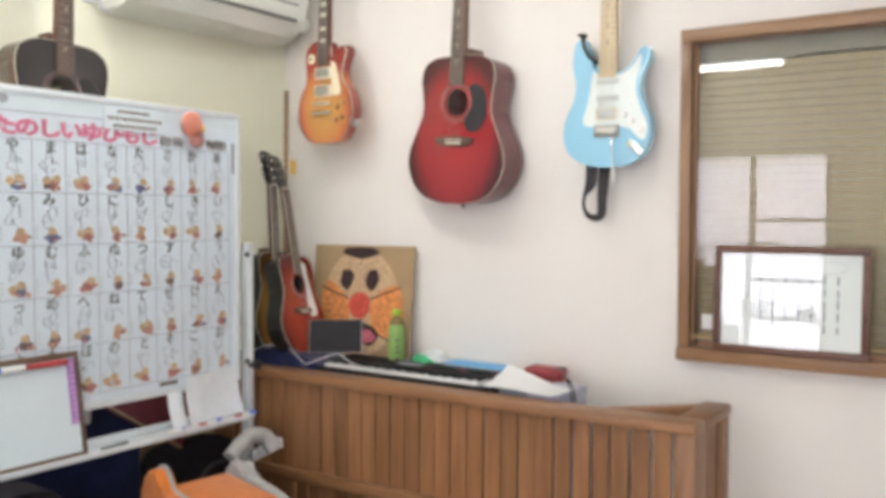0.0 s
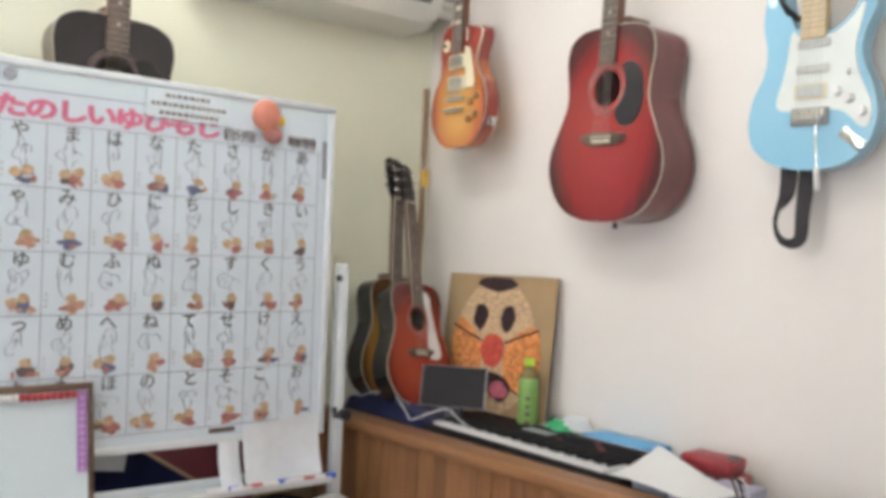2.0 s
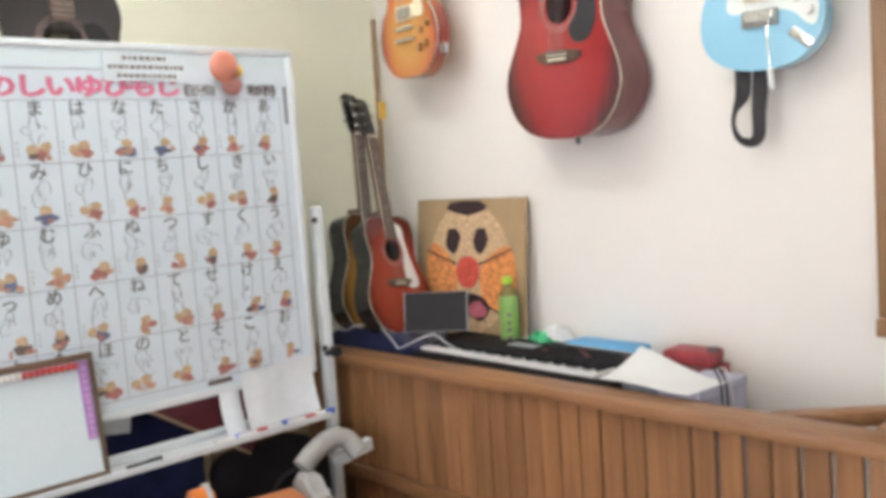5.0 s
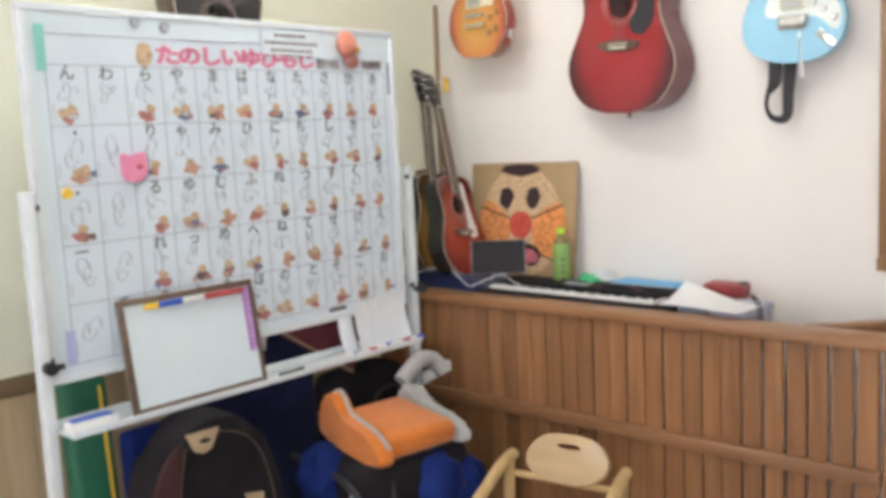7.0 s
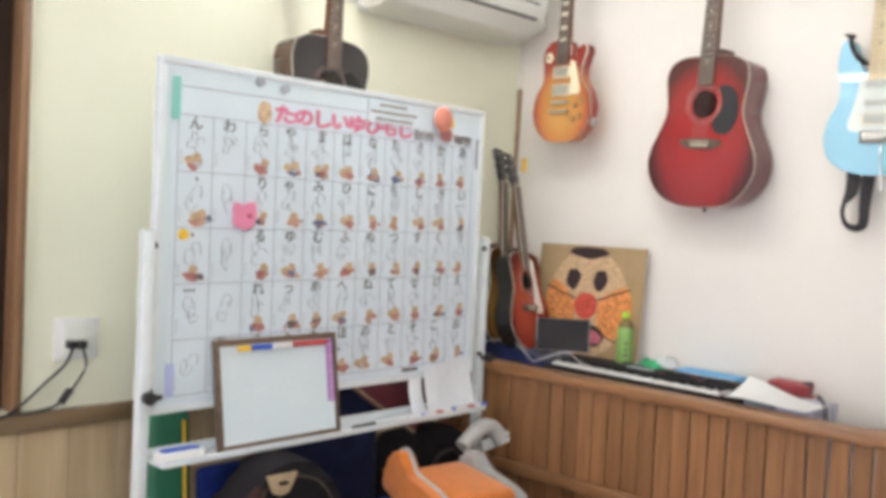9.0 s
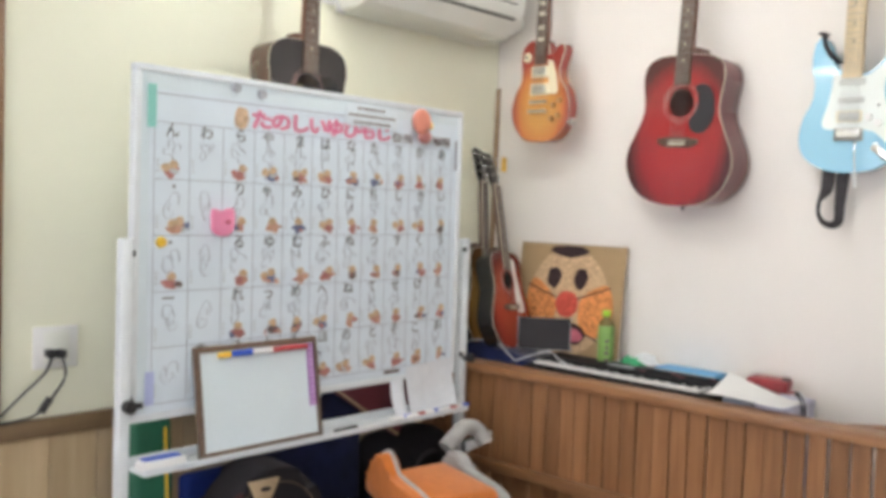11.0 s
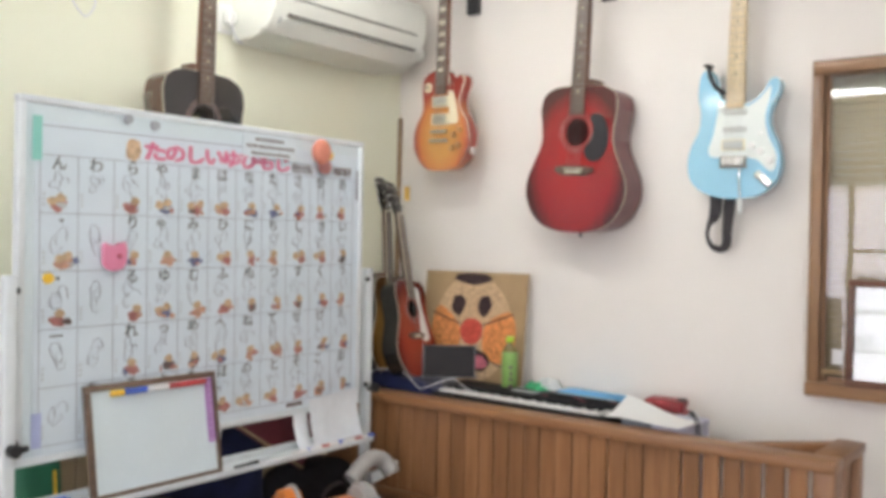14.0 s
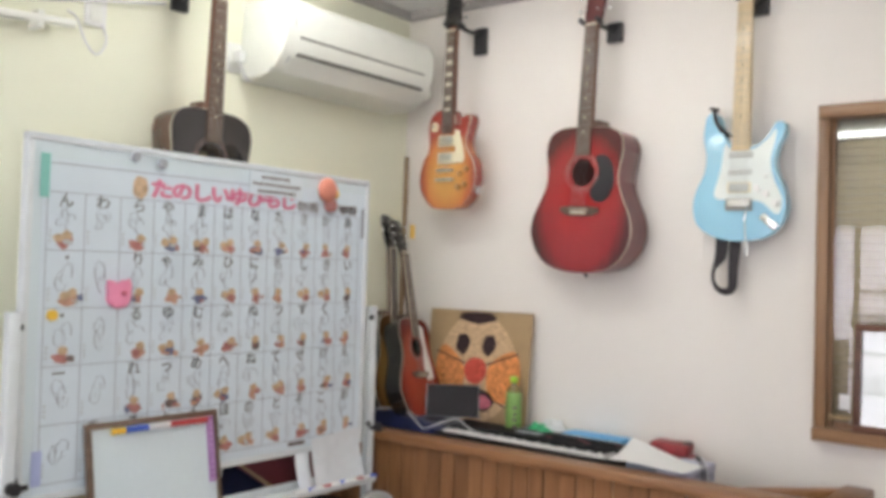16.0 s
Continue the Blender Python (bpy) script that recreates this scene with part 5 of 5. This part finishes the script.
tones = (M_REDINK, M_REDINK, M_REDINK, M_RUSTINK, M_RUSTINK, M_BLUEINK, M_DARKINK)
for c, col in enumerate(COLS):
    for r, ch_ in enumerate(col):
        x, z = GX1 - (c + 0.5) * cw, GZ1 - (r + 0.5) * ch
        if ch_ not in " ":
            on_poster("letter", letters(ch_, 0.041, 0.0004), M_INK, x + rng.uniform(-0.006, 0.006), z + ch * 0.355, layer=2)
        # the line drawing becomes a plain outlined shape with a few inner strokes
        tall, broad, lobes = rng.uniform(0.027, 0.036), rng.uniform(0.020, 0.030), rng.randint(2, 4)
        if c in (9, 10) and r > 0:
            tall, broad, lobes = 0.038, 0.024, 2
        ph = rng.uniform(0, math.tau)
        ring = []
        for i in range(16):
            a = math.tau * i / 16
            k = 0.78 + 0.30 * math.sin(lobes * a + ph) + rng.uniform(-0.08, 0.08)
            ring.append((broad * k * math.cos(a), 0, tall * k * math.sin(a)))
        gap = rng.randint(0, 3)
        bm = sweep(bmesh.new(), curve_pts(ring[: 16 - gap], 2, closed=False), 0.0014, seg=4, flat=0.5)
        on_poster("outline_mark", bm, M_LINE, x, z + ch * 0.03, layer=1)
        for q in range(rng.randint(2, 4)):
            x0, z0, a, l = rng.uniform(-0.45, 0.45) * broad, rng.uniform(-0.4, 0.4) * tall, rng.gauss(1.5, 0.6), rng.uniform(0.010, 0.024)
            d = (math.cos(a) * l, math.sin(a) * l)
            stroke = curve_pts([(x0 - d[0] / 2, 0, z0 - d[1] / 2), (x0 + d[1] * 0.15, 0, z0), (x0 + d[0] / 2, 0, z0 + d[1] / 2)], 3, closed=False)
            on_poster("stroke_mark", sweep(bmesh.new(), stroke, 0.0013, seg=4, flat=0.5), M_LINE, x, z + ch * 0.03, layer=1)
        if c < 9 or (c == 10 and r < 3):
            lean = rng.uniform(-0.006, 0.020)
            base = z - ch * 0.47
            dress = rng.choice(tones)
            blob = slab(ellipse(0, 0, rng.uniform(0.012, 0.026), 0.014, 14, 0.7, rng.uniform(0, 50)), -0.0002, 0.0002)
            on_poster("colour_mark", blob, dress, x + lean + rng.uniform(-0.006, 0.006), base + 0.016, layer=2)
            for q in range(rng.randint(1, 2)):
                hx = x + lean + (rng.uniform(-0.026, -0.018) if q else rng.uniform(-0.003, 0.006))
                on_poster("colour_mark", slab(ellipse(0, 0, 0.0135, 0.011, 14, 0.35, rng.uniform(0, 50)), -0.0002, 0.0002), M_HAIRINK, hx, base + 0.034 - 0.008 * q, layer=3 + q)
                on_poster("colour_mark", slab(ellipse(0, 0, 0.007, 0.006, 12, 0.3, rng.uniform(0, 50)), -0.0002, 0.0002), M_ORANGEINK, hx + 0.003, base + 0.030 - 0.008 * q, layer=5 + q)
            for q in range(rng.randint(1, 3)):
                on_poster("colour_mark", slab(ellipse(0, 0, rng.uniform(0.004, 0.012), rng.uniform(0.004, 0.009), 10, 0.7, rng.uniform(0, 50)), -0.0002, 0.0002), rng.choice(tones + (M_PALEPRINT,)), x + lean + rng.uniform(-0.024, 0.024), base + rng.uniform(0.008, 0.022), layer=7)
        for q in range(3):
            on_poster("note_mark", B(-0.0028, 0.0028, -0.0002, 0.0002, -0.0035, 0.0035), M_PALEPRINT, x - cw * 0.40, z - ch * (0.17 + 0.09 * q))
on_poster("imprint_mark", B(-0.035, 0.035, -0.0002, 0.0002, -0.006, 0.006), M_DARKINK, 2.16, 0.938)
solid("tape", B(BX - 0.0005, BX + 0.0005, 1.293, 1.317, 1.645, 1.752), M_TEAL, "teal tape strip holding the poster corner", "tape", m=pose(0.0022, 0, 0))
solid("tape", B(BX - 0.0005, BX + 0.0005, 1.300, 1.325, 0.945, 1.03), M_LILAC, "lilac tape strip at the poster foot", "tape", m=pose(0.0022, 0, 0))
solid("tape", B(BX - 0.0005, BX + 0.0005, 2.426, 2.438, 1.60, 1.70), M_LINE, "grey tape strip at the poster edge", "tape", m=pose(0.0024, 0, 0))
nl = thing("name_label", pose(BX, 0, 0, 0, 0, 90), "white paper label with three printed lines", "label")
part("paper", B(1.932, 2.146, -0.0075, -0.006, 1.708, 1.778), M_LABEL, nl, smooth=0)
for z, x0, x1 in ((1.763, 1.98, 2.095), (1.742, 1.945, 2.135), (1.721, 1.965, 2.115)):
    x = x0
    while x < x1:
        w = 0.006 + 0.007 * rng.random()
        part("text_bar", B(x, min(x + w, x1), -0.0082, -0.0077, z - 0.0048, z + 0.0044), M_DARKINK, nl, smooth=0)
        x += w + 0.0045
mg = thing("toy_magnet", pose(BX, 2.243, 1.738, 0, 0, 90) @ Matrix.Diagonal((1.12, 1.1, 1.08, 1)), "round orange and red plastic toy magnet on the board", "magnet")
part("disc", ball(bmesh.new(), (0, -0.02, 0.008), 0.036, 0.016, 0.038, 20), paint("salmon_plastic", (0.62, 0.23, 0.16), 0.4, 0.1, 40), mg)
part("lower_disc", ball(bmesh.new(), (0.018, -0.016, -0.036), 0.026, 0.012, 0.022, 16), M_REDINK, mg)
part("side_disc", ball(bmesh.new(), (0.038, -0.014, 0.0), 0.012, 0.010, 0.014, 12), M_YELLOW, mg)
mg = thing("toy_magnet", pose(BX, 1.512, 1.411, 0, 0, 90) @ Matrix.Diagonal((0.78, 0.8, 0.85, 1)), "pink felt animal-shaped magnet on the board", "magnet")
part("pad", slab([(p.x, p.y) for p in curve_pts([(-0.04, -0.03, 0), (0, -0.045, 0), (0.036, -0.032, 0), (0.042, 0.005, 0), (0.038, 0.045, 0), (0.012, 0.034, 0), (-0.02, 0.036, 0), (-0.044, 0.04, 0), (-0.042, 0.0, 0)], 4)], -0.022, -0.004, bev=0.006), M_PINK, mg)
part("spot", ball(bmesh.new(), (0.014, -0.023, 0.002), 0.012, 0.004, 0.009, 12), M_COLPINK, mg)
for y, z, mt, lab in ((1.336, 1.358, M_YELLOW, "small yellow round magnet"), (1.549, 1.771, M_GREY, "small grey round magnet"), (1.631, 1.763, M_GREY, "small grey round magnet")):
    solid("magnet", R((0.003, 0, 0), (0.012, 0, 0), 0.014, seg=20, r2=0.012), mt, lab, "magnet", "round magnets", m=pose(BX, y, z))

# small framed board on the tray, leaning on the big one
sb = thing("small_whiteboard", pose(BX + 0.062, 1.63, 0.7985, 0, 0, 90) @ pose(0, 0, 0, -9, 0, 0), "small whiteboard in a brown wooden frame with coloured beads", "whiteboard")
hw, hh = 0.202, 0.288
part("board", B(-hw + 0.01, hw - 0.01, 0.003, 0.009, 0.01, hh - 0.01), M_WHITE, sb, smooth=0)
for x0, x1, z0, z1, mt in ((-hw, hw, 0, 0.012, M_FRAMEDARK), (-hw, hw, hh - 0.016, hh, M_FRAMEDARK), (-hw, -hw + 0.015, 0.0125, hh - 0.0165, M_FRAMEDARK), (hw - 0.012, hw, 0.0125, hh - 0.0165, M_FRAMEDARK)):
    part("frame_bar", B(x0, x1, -0.004, 0.012, z0, z1, bev=0.002), mt, sb)
bead_cols = [(M_YELLOW, 3), (M_BEADBLUE, 5), (M_BEADWHITE, 5), (M_BEADRED, 9)]
x = -0.128
part("bead_wire", R((-0.13, -0.008, hh - 0.026), (0.172, -0.008, hh - 0.026), 0.0015, seg=6), M_CHROME, sb)
for mt, cnt in bead_cols:
    for _ in range(cnt):
        part("bead", ball(bmesh.new(), (x, -0.008, hh - 0.026), 0.0075, 0.008, 0.009, 10), mt, sb)
        x += 0.0136
part("purple_strip", B(hw - 0.036, hw - 0.014, -0.001, 0.0028, 0.09, hh - 0.018), M_PURPLE, sb, "purple patterned strip")
for i in range(11):
    part("strip_dot", R((hw - 0.025, -0.0035, 0.098 + i * 0.0155), (hw - 0.025, -0.0012, 0.098 + i * 0.0155), 0.0055, seg=10), M_PURPLEPALE, sb, smooth=0)
er = thing("board_eraser", pose(BX + 0.055, 1.318, 0.7985, 0, 0, 90), "white board eraser with a blue felt top on the tray", "eraser")
part("shell", B(-0.06, 0.06, -0.022, 0.022, 0, 0.024, bev=0.005), M_BEADWHITE, er)
part("felt", B(-0.05, 0.05, -0.014, 0.014, 0.0245, 0.029, bev=0.002), M_BEADBLUE, er, "blue felt")
for i, (y, mt) in enumerate(((2.13, M_BEADBLUE), (2.19, M_BEADRED), (2.27, M_BEADBLUE), (2.34, M_BEADRED), (2.41, M_BEADBLUE), (1.90, M_BLACK))):
    mk = thing("marker_pen", pose(BX + 0.072 + 0.006 * (i % 2), y, 0.8055, 0, 0, 90 + (i % 3 - 1) * 3), "whiteboard marker pen lying in the tray", "marker", "marker pens")
    part("barrel", R((-0.035, 0, 0), (0.02, 0, 0), 0.0075), M_BEADWHITE if mt is not M_BLACK else M_BLACK, mk)
    part("cap", R((0.0205, 0, 0), (0.05, 0, 0), 0.0085), mt, mk)
for i, (y0, y1, z0, z1) in enumerate(((2.150, 2.208, 0.80, 0.912), (2.214, 2.440, 0.80, 0.955))):
    bm = bmesh.new()
    grid3 = []
    for k in range(15):
        u = k / 14
        row = []
        for j in range(11):
            v = j / 10
            out = 0.030 * (1 - v) ** 2 + 0.010 + 0.010 * math.sin(u * (5.5 if i else 3.0) + i) * (1 - 0.5 * v)
            row.append(bm.verts.new((out, y0 + (y1 - y0) * u, z0 + (z1 - z0) * v + (0.012 * u - 0.006) * i)))
        grid3.append(row)
    for k in range(14):
        for j in range(10):
            bm.faces.new((grid3[k][j], grid3[k + 1][j], grid3[k + 1][j + 1], grid3[k][j + 1]))
    r = bmesh.ops.extrude_face_region(bm, geom=list(bm.faces))
    bmesh.ops.translate(bm, vec=(-0.0006, 0, 0), verts=[v for v in r["geom"] if isinstance(v, bmesh.types.BMVert)])
    solid("note_sheet", bm, M_NOTE, ("narrow", "wide")[i] + " white curled paper sheet standing in the pen tray", "paper", "note sheets", m=pose(BX, 0, 0))

# ---- things under and behind the whiteboard ----
def mat_slab(name, y0, y1, z1, x, lean, mt, edge, label):
    t = thing(name, pose(x, (y0 + y1) / 2, 0, 0, -lean, 0), label, "mat")
    bm = B(-0.03, 0.03, -(y1 - y0) / 2, (y1 - y0) / 2, 0, z1, bev=0.02, seg=3)
    part("pad", bm, mt, t)
    if edge:
        part("edge_tape", B(0.0305, 0.032, (y1 - y0) / 2 - 0.03, (y1 - y0) / 2 - 0.02, 0.02, z1 - 0.03), edge, t, "yellow edge tape", smooth=0)


mat_slab("folding_mat", 1.335, 1.455, 0.88, -2.02, 5, M_GREENMAT, M_YELLOW, "green vinyl folding mat standing behind the board")
mat_slab("folding_mat", 1.46, 1.64, 0.72, -1.99, 3, M_BLUE, None, "dark blue folding mat standing behind the board")
mat_slab("folding_mat", 1.72, 2.18, 0.905, -2.1, 2, M_NAVY, None, "navy blue padded mat standing behind the board")
mr = thing("maroon_binder", pose(-2.035, 2.17, 0.875, -33.6, 0, 0), "dark maroon binder leaning aslant on the navy mat", "binder")
part("cover", B(-0.014, 0.014, -0.185, 0.185, -0.09, 0.09, bev=0.004), M_MAROON, mr)
part("edge_strip", B(0.0145, 0.0155, -0.184, 0.184, -0.089, -0.080), M_TANPATCH, mr, "pale brown edge strip", smooth=0)
solid("paper_scrap", B(-0.001, 0.001, -0.045, 0.045, -0.028, 0.028), M_NOTE, "white paper scrap tucked behind the board", "paper", m=pose(-2.05, 1.915, 0.872, -8, 0, 0))

bg = thing("soft_bag", pose(-1.80, 1.560, 0.0, 0, 0, 84) @ Matrix.Diagonal((0.77, 1, 0.955, 1)), "black soft bag with beige piping and tan patches", "bag")
arch = curve_pts([(-0.24, 0.02, 0), (-0.25, 0.35, 0), (-0.235, 0.62, 0), (-0.16, 0.775, 0), (0.0, 0.825, 0), (0.15, 0.775, 0), (0.225, 0.62, 0), (0.24, 0.35, 0), (0.23, 0.02, 0)], 5, closed=False)
bm = slab([(p.x, p.y) for p in arch], -0.07, 0.07, bev=0.04, seg=4)
for v in bm.verts:
    v.co.y += 0.012 * noise.noise(v.co * 6)
part("bag_body", bm, M_BAG, bg)
part("side_panel", slab([(p.x, p.y) for p in curve_pts([(-0.235, 0.03, 0), (-0.24, 0.60, 0), (-0.17, 0.75, 0), (-0.12, 0.765, 0), (-0.145, 0.60, 0), (-0.08, 0.42, 0), (-0.09, 0.03, 0)], 4)], -0.088, -0.068, bev=0.008), M_BAGBROWN, bg, "dark brown side panel")
part("piping", S([(p.x * 0.86, -0.072, 0.02 + p.y * 0.93) for p in arch], 0.0015), M_PIPING, bg, "thin beige piping")
part("piping", S(curve_pts([(-0.12, -0.09, 0.765), (-0.145, -0.09, 0.60), (-0.08, -0.09, 0.42), (-0.09, -0.09, 0.05)], 5, closed=False), 0.0014), M_PIPING, bg, "thin beige piping")
part("top_patch", slab([(-0.105, 0.80), (0.01, 0.80), (-0.02, 0.75), (-0.05, 0.742), (-0.08, 0.752)], -0.080, -0.066, bev=0.003), M_TANPATCH, bg, "tan patch")
part("grip", slab(ellipse(-0.045, 0.777, 0.02, 0.006, 14), -0.083, -0.0805), M_BAG, bg)
part("low_patch", slab([(0.09, 0.60), (0.155, 0.59), (0.145, 0.50), (0.115, 0.485)], -0.080, -0.066, bev=0.003), M_TANPATCH, bg, "tan patch")

kbag = thing("carry_bag", pose(-2.08, 2.36, 0.0), "black cloth carry bag standing behind the stand", "bag")
bm = B(-0.12, 0.12, -0.17, 0.17, 0, 0.70, bev=0.09, seg=5)
for v in bm.verts:
    v.co += v.normal * 0.02 * noise.noise(v.co * 5)
    v.co.z = max(0, v.co.z)
part("bag_body", bm, M_BAG, kbag)
part("carry_strap", S(curve_pts([(0.125, -0.08, 0.58), (0.14, -0.04, 0.64), (0.13, 0.04, 0.64), (0.125, 0.08, 0.58)], 5, closed=False), 0.010, flat=0.4), M_WEB, kbag)

# folded blue pushchair with the orange booster seat on it
pc = thing("folded_pushchair", pose(-1.70, 2.12, 0, 0, 0, 82), "folded blue pushchair with black straps and frame", "pushchair")
bm = B(-0.20, 0.20, -0.16, 0.18, 0.13, 0.565, bev=0.06, seg=4)
for v in bm.verts:
    v.co += v.normal * 0.02 * noise.noise(v.co * 7)
part("fabric_seat", bm, M_BAG, pc, "black fabric hood")
for x, y, z in ((-0.15, -0.10, 0.36), (0.16, -0.13, 0.42), (0.12, -0.14, 0.20), (-0.19, 0.06, 0.50), (0.05, -0.14, 0.46)):
    part("blue_panel", ball(bmesh.new(), (x, y, z), 0.085, 0.07, 0.10, 30, 0.02, x * 9), M_BLUE, pc, "royal blue fabric panel")
part("fabric_back", moved(B(-0.19, 0.19, -0.02, 0.02, 0.0, 0.38, bev=0.015, seg=3), Matrix.Translation((-0.02, 0.20, 0.18)) @ pose(0, 0, 0, 8, 0, 0)), M_BLUE, pc, "royal blue fabric")
for x in (-0.20, 0.20):
    part("frame_tube", S(curve_pts([(x, -0.24, 0.06), (x, -0.19, 0.30), (x, -0.10, 0.50), (x, 0.22, 0.53)], 5, closed=False), 0.011), M_BLACK, pc, "black metal tube")
    part("strap", S(curve_pts([(x * 0.6, -0.17, 0.20), (x * 0.65, -0.19, 0.35), (x * 0.6, -0.15, 0.52)], 5, closed=False), 0.014, flat=0.3), M_WEB, pc, "black strap")
    for y in (-0.22, 0.2):
        part("wheel", R((x - 0.02, y, 0.06), (x + 0.02, y, 0.06), 0.06, seg=24), M_BLACK, pc, "black wheel")
    part("crossbar", R((x, 0.2, 0.06), (x, -0.1, 0.5), 0.009), M_GREY, pc)

bs = thing("booster_seat", pose(-1.695, 2.135, 0.585) @ pose(0, 0, 0, 6, 0, 82) @ Matrix.Diagonal((0.77, 0.78, 0.78, 1)), "orange and grey child booster seat lying on the pushchair", "booster seat")
# the seat opens to -y; armrests along both sides
bm = B(-0.155, 0.155, -0.19, 0.17, 0.0, 0.085, bev=0.035, seg=5)
for v in bm.verts:
    if v.co.z > 0.05:
        v.co.z += 0.018 * math.cos(v.co.x * 9) * (1 if v.co.y < 0.1 else 0.4)
part("cushion", bm, M_ORANGE, bs)
part("base", B(-0.15, 0.15, -0.17, 0.165, -0.012, 0.02, bev=0.008), M_BLACK, bs)
for s, mt in ((-1, M_ORANGE), (1, M_GREYFAB)):
    armp = curve_pts([(-0.17, -0.01, 0), (-0.185, 0.05, 0), (-0.11, 0.09, 0), (0.0, 0.105, 0), (0.05, 0.115, 0), (0.08, 0.15, 0), (0.12, 0.178, 0), (0.165, 0.15, 0), (0.18, 0.08, 0), (0.17, 0.0, 0)], 5)
    bm = slab([(p.x, p.y) for p in armp], -0.034, 0.034, bev=0.017, seg=4)
    part("armrest", moved(bm, Matrix.Translation((s * 0.185, 0, 0)) @ pose(0, 0, 0, 0, 0, 90) @ Matrix.Diagonal((1, 1, 1 if s < 0 else 0.72, 1))), mt, bs, "orange armrest" if s < 0 else "grey armrest")
    rim = [(s * 0.185 - 0.018 * s, p.x, (p.y + 0.004) * (1 if s < 0 else 0.72)) for p in armp[5:36]]
    part("armrest_trim", S(rim, 0.009, flat=0.8), M_GREYFAB, bs, "grey fabric trim")

gw = thing("grey_neck_pillow", pose(-1.94, 2.39, 0.715), "grey curved neck pillow lying on the bag", "pillow")
part("roll", S(curve_pts([(0.10, -0.07, -0.03), (0.10, -0.03, 0.0), (0.09, 0.03, 0.02), (0.10, 0.08, 0.01), (0.13, 0.10, -0.03)], 6, closed=False), 0.028, seg=14), M_GREYFAB, gw)
solid("metal_bar", B(-0.012, 0.012, -0.07, 0.07, -0.018, 0.018, bev=0.003), M_ALU, "short white metal bar lying beside the bag", "bar", m=pose(-1.86, 2.50, 0.675, 8, 0, 0))

# beech chair for children
ch = thing("child_chair", pose(-1.222, 2.18, 0, 0, 0, 8) @ Matrix.Diagonal((1.02, 0.95, 0.93, 1)), "small beech child's chair with arms and a slotted back", "chair")
bk = curve_pts([(-0.06, 0.472, 0), (-0.115, 0.51, 0), (-0.132, 0.57, 0), (-0.105, 0.635, 0), (-0.05, 0.667, 0), (0.05, 0.667, 0), (0.105, 0.635, 0), (0.132, 0.57, 0), (0.115, 0.51, 0), (0.06, 0.472, 0)], 5, closed=False)
bm = bmesh.new()
f = [(p.x * 0.94, 0.667 - (0.667 - p.y) * 0.74) for p in bk]
rr = []
for y in (0.0, 0.014):
    a = [bm.verts.new((x, y, z)) for x, z in f]
    h = [bm.verts.new((0.036 * math.cos(t * math.tau / 16), y, 0.632 + 0.009 * math.sin(t * math.tau / 16))) for t in range(16)]
    es = [bm.edges.new((l[i], l[(i + 1) % len(l)])) for l in (a, h) for i in range(len(l))]
    bmesh.ops.triangle_fill(bm, use_beauty=True, edges=es)
    rr.append((a, h))
for q in (0, 1):
    a, b = rr[0][q], rr[1][q]
    for i in range(len(a)):
        bm.faces.new((a[i], a[(i + 1) % len(a)], b[(i + 1) % len(a)], b[i]))
part("backrest", moved(bm, Matrix.Translation((0, 0.13, 0)) @ Matrix.Translation((0, 0, 0.45)) @ pose(0, 0, 0, -28, 0, 0) @ Matrix.Translation((0, 0, -0.45))), wood("pale_back", (0.38, 0.25, 0.12), (0.48, 0.33, 0.17), 0, grain=18), ch, "tan backrest with a grip slot")
part("seat", B(-0.16, 0.16, -0.15, 0.14, 0.27, 0.288, bev=0.006), M_CHAIR, ch)
for s in (-1, 1):
    part("side_arm", S(curve_pts([(s * 0.172, 0.21, 0.565), (s * 0.176, 0.13, 0.545), (s * 0.18, 0.0, 0.48), (s * 0.18, -0.12, 0.44), (s * 0.18, -0.16, 0.36), (s * 0.18, -0.165, 0.0)], 6, closed=False), 0.018, seg=10), M_CHAIR, ch, "bent wooden arm and front leg")
    part("leg", S([(s * 0.172, 0.18, 0.55), (s * 0.175, 0.16, 0.0)], 0.016, seg=10), M_CHAIR, ch)
part("back_rail", R((-0.172, 0.188, 0.51), (0.172, 0.188, 0.51), 0.010), M_CHAIR, ch)
part("stretcher", R((-0.17, 0.158, 0.18), (0.17, 0.158, 0.18), 0.009), M_CHAIR, ch)
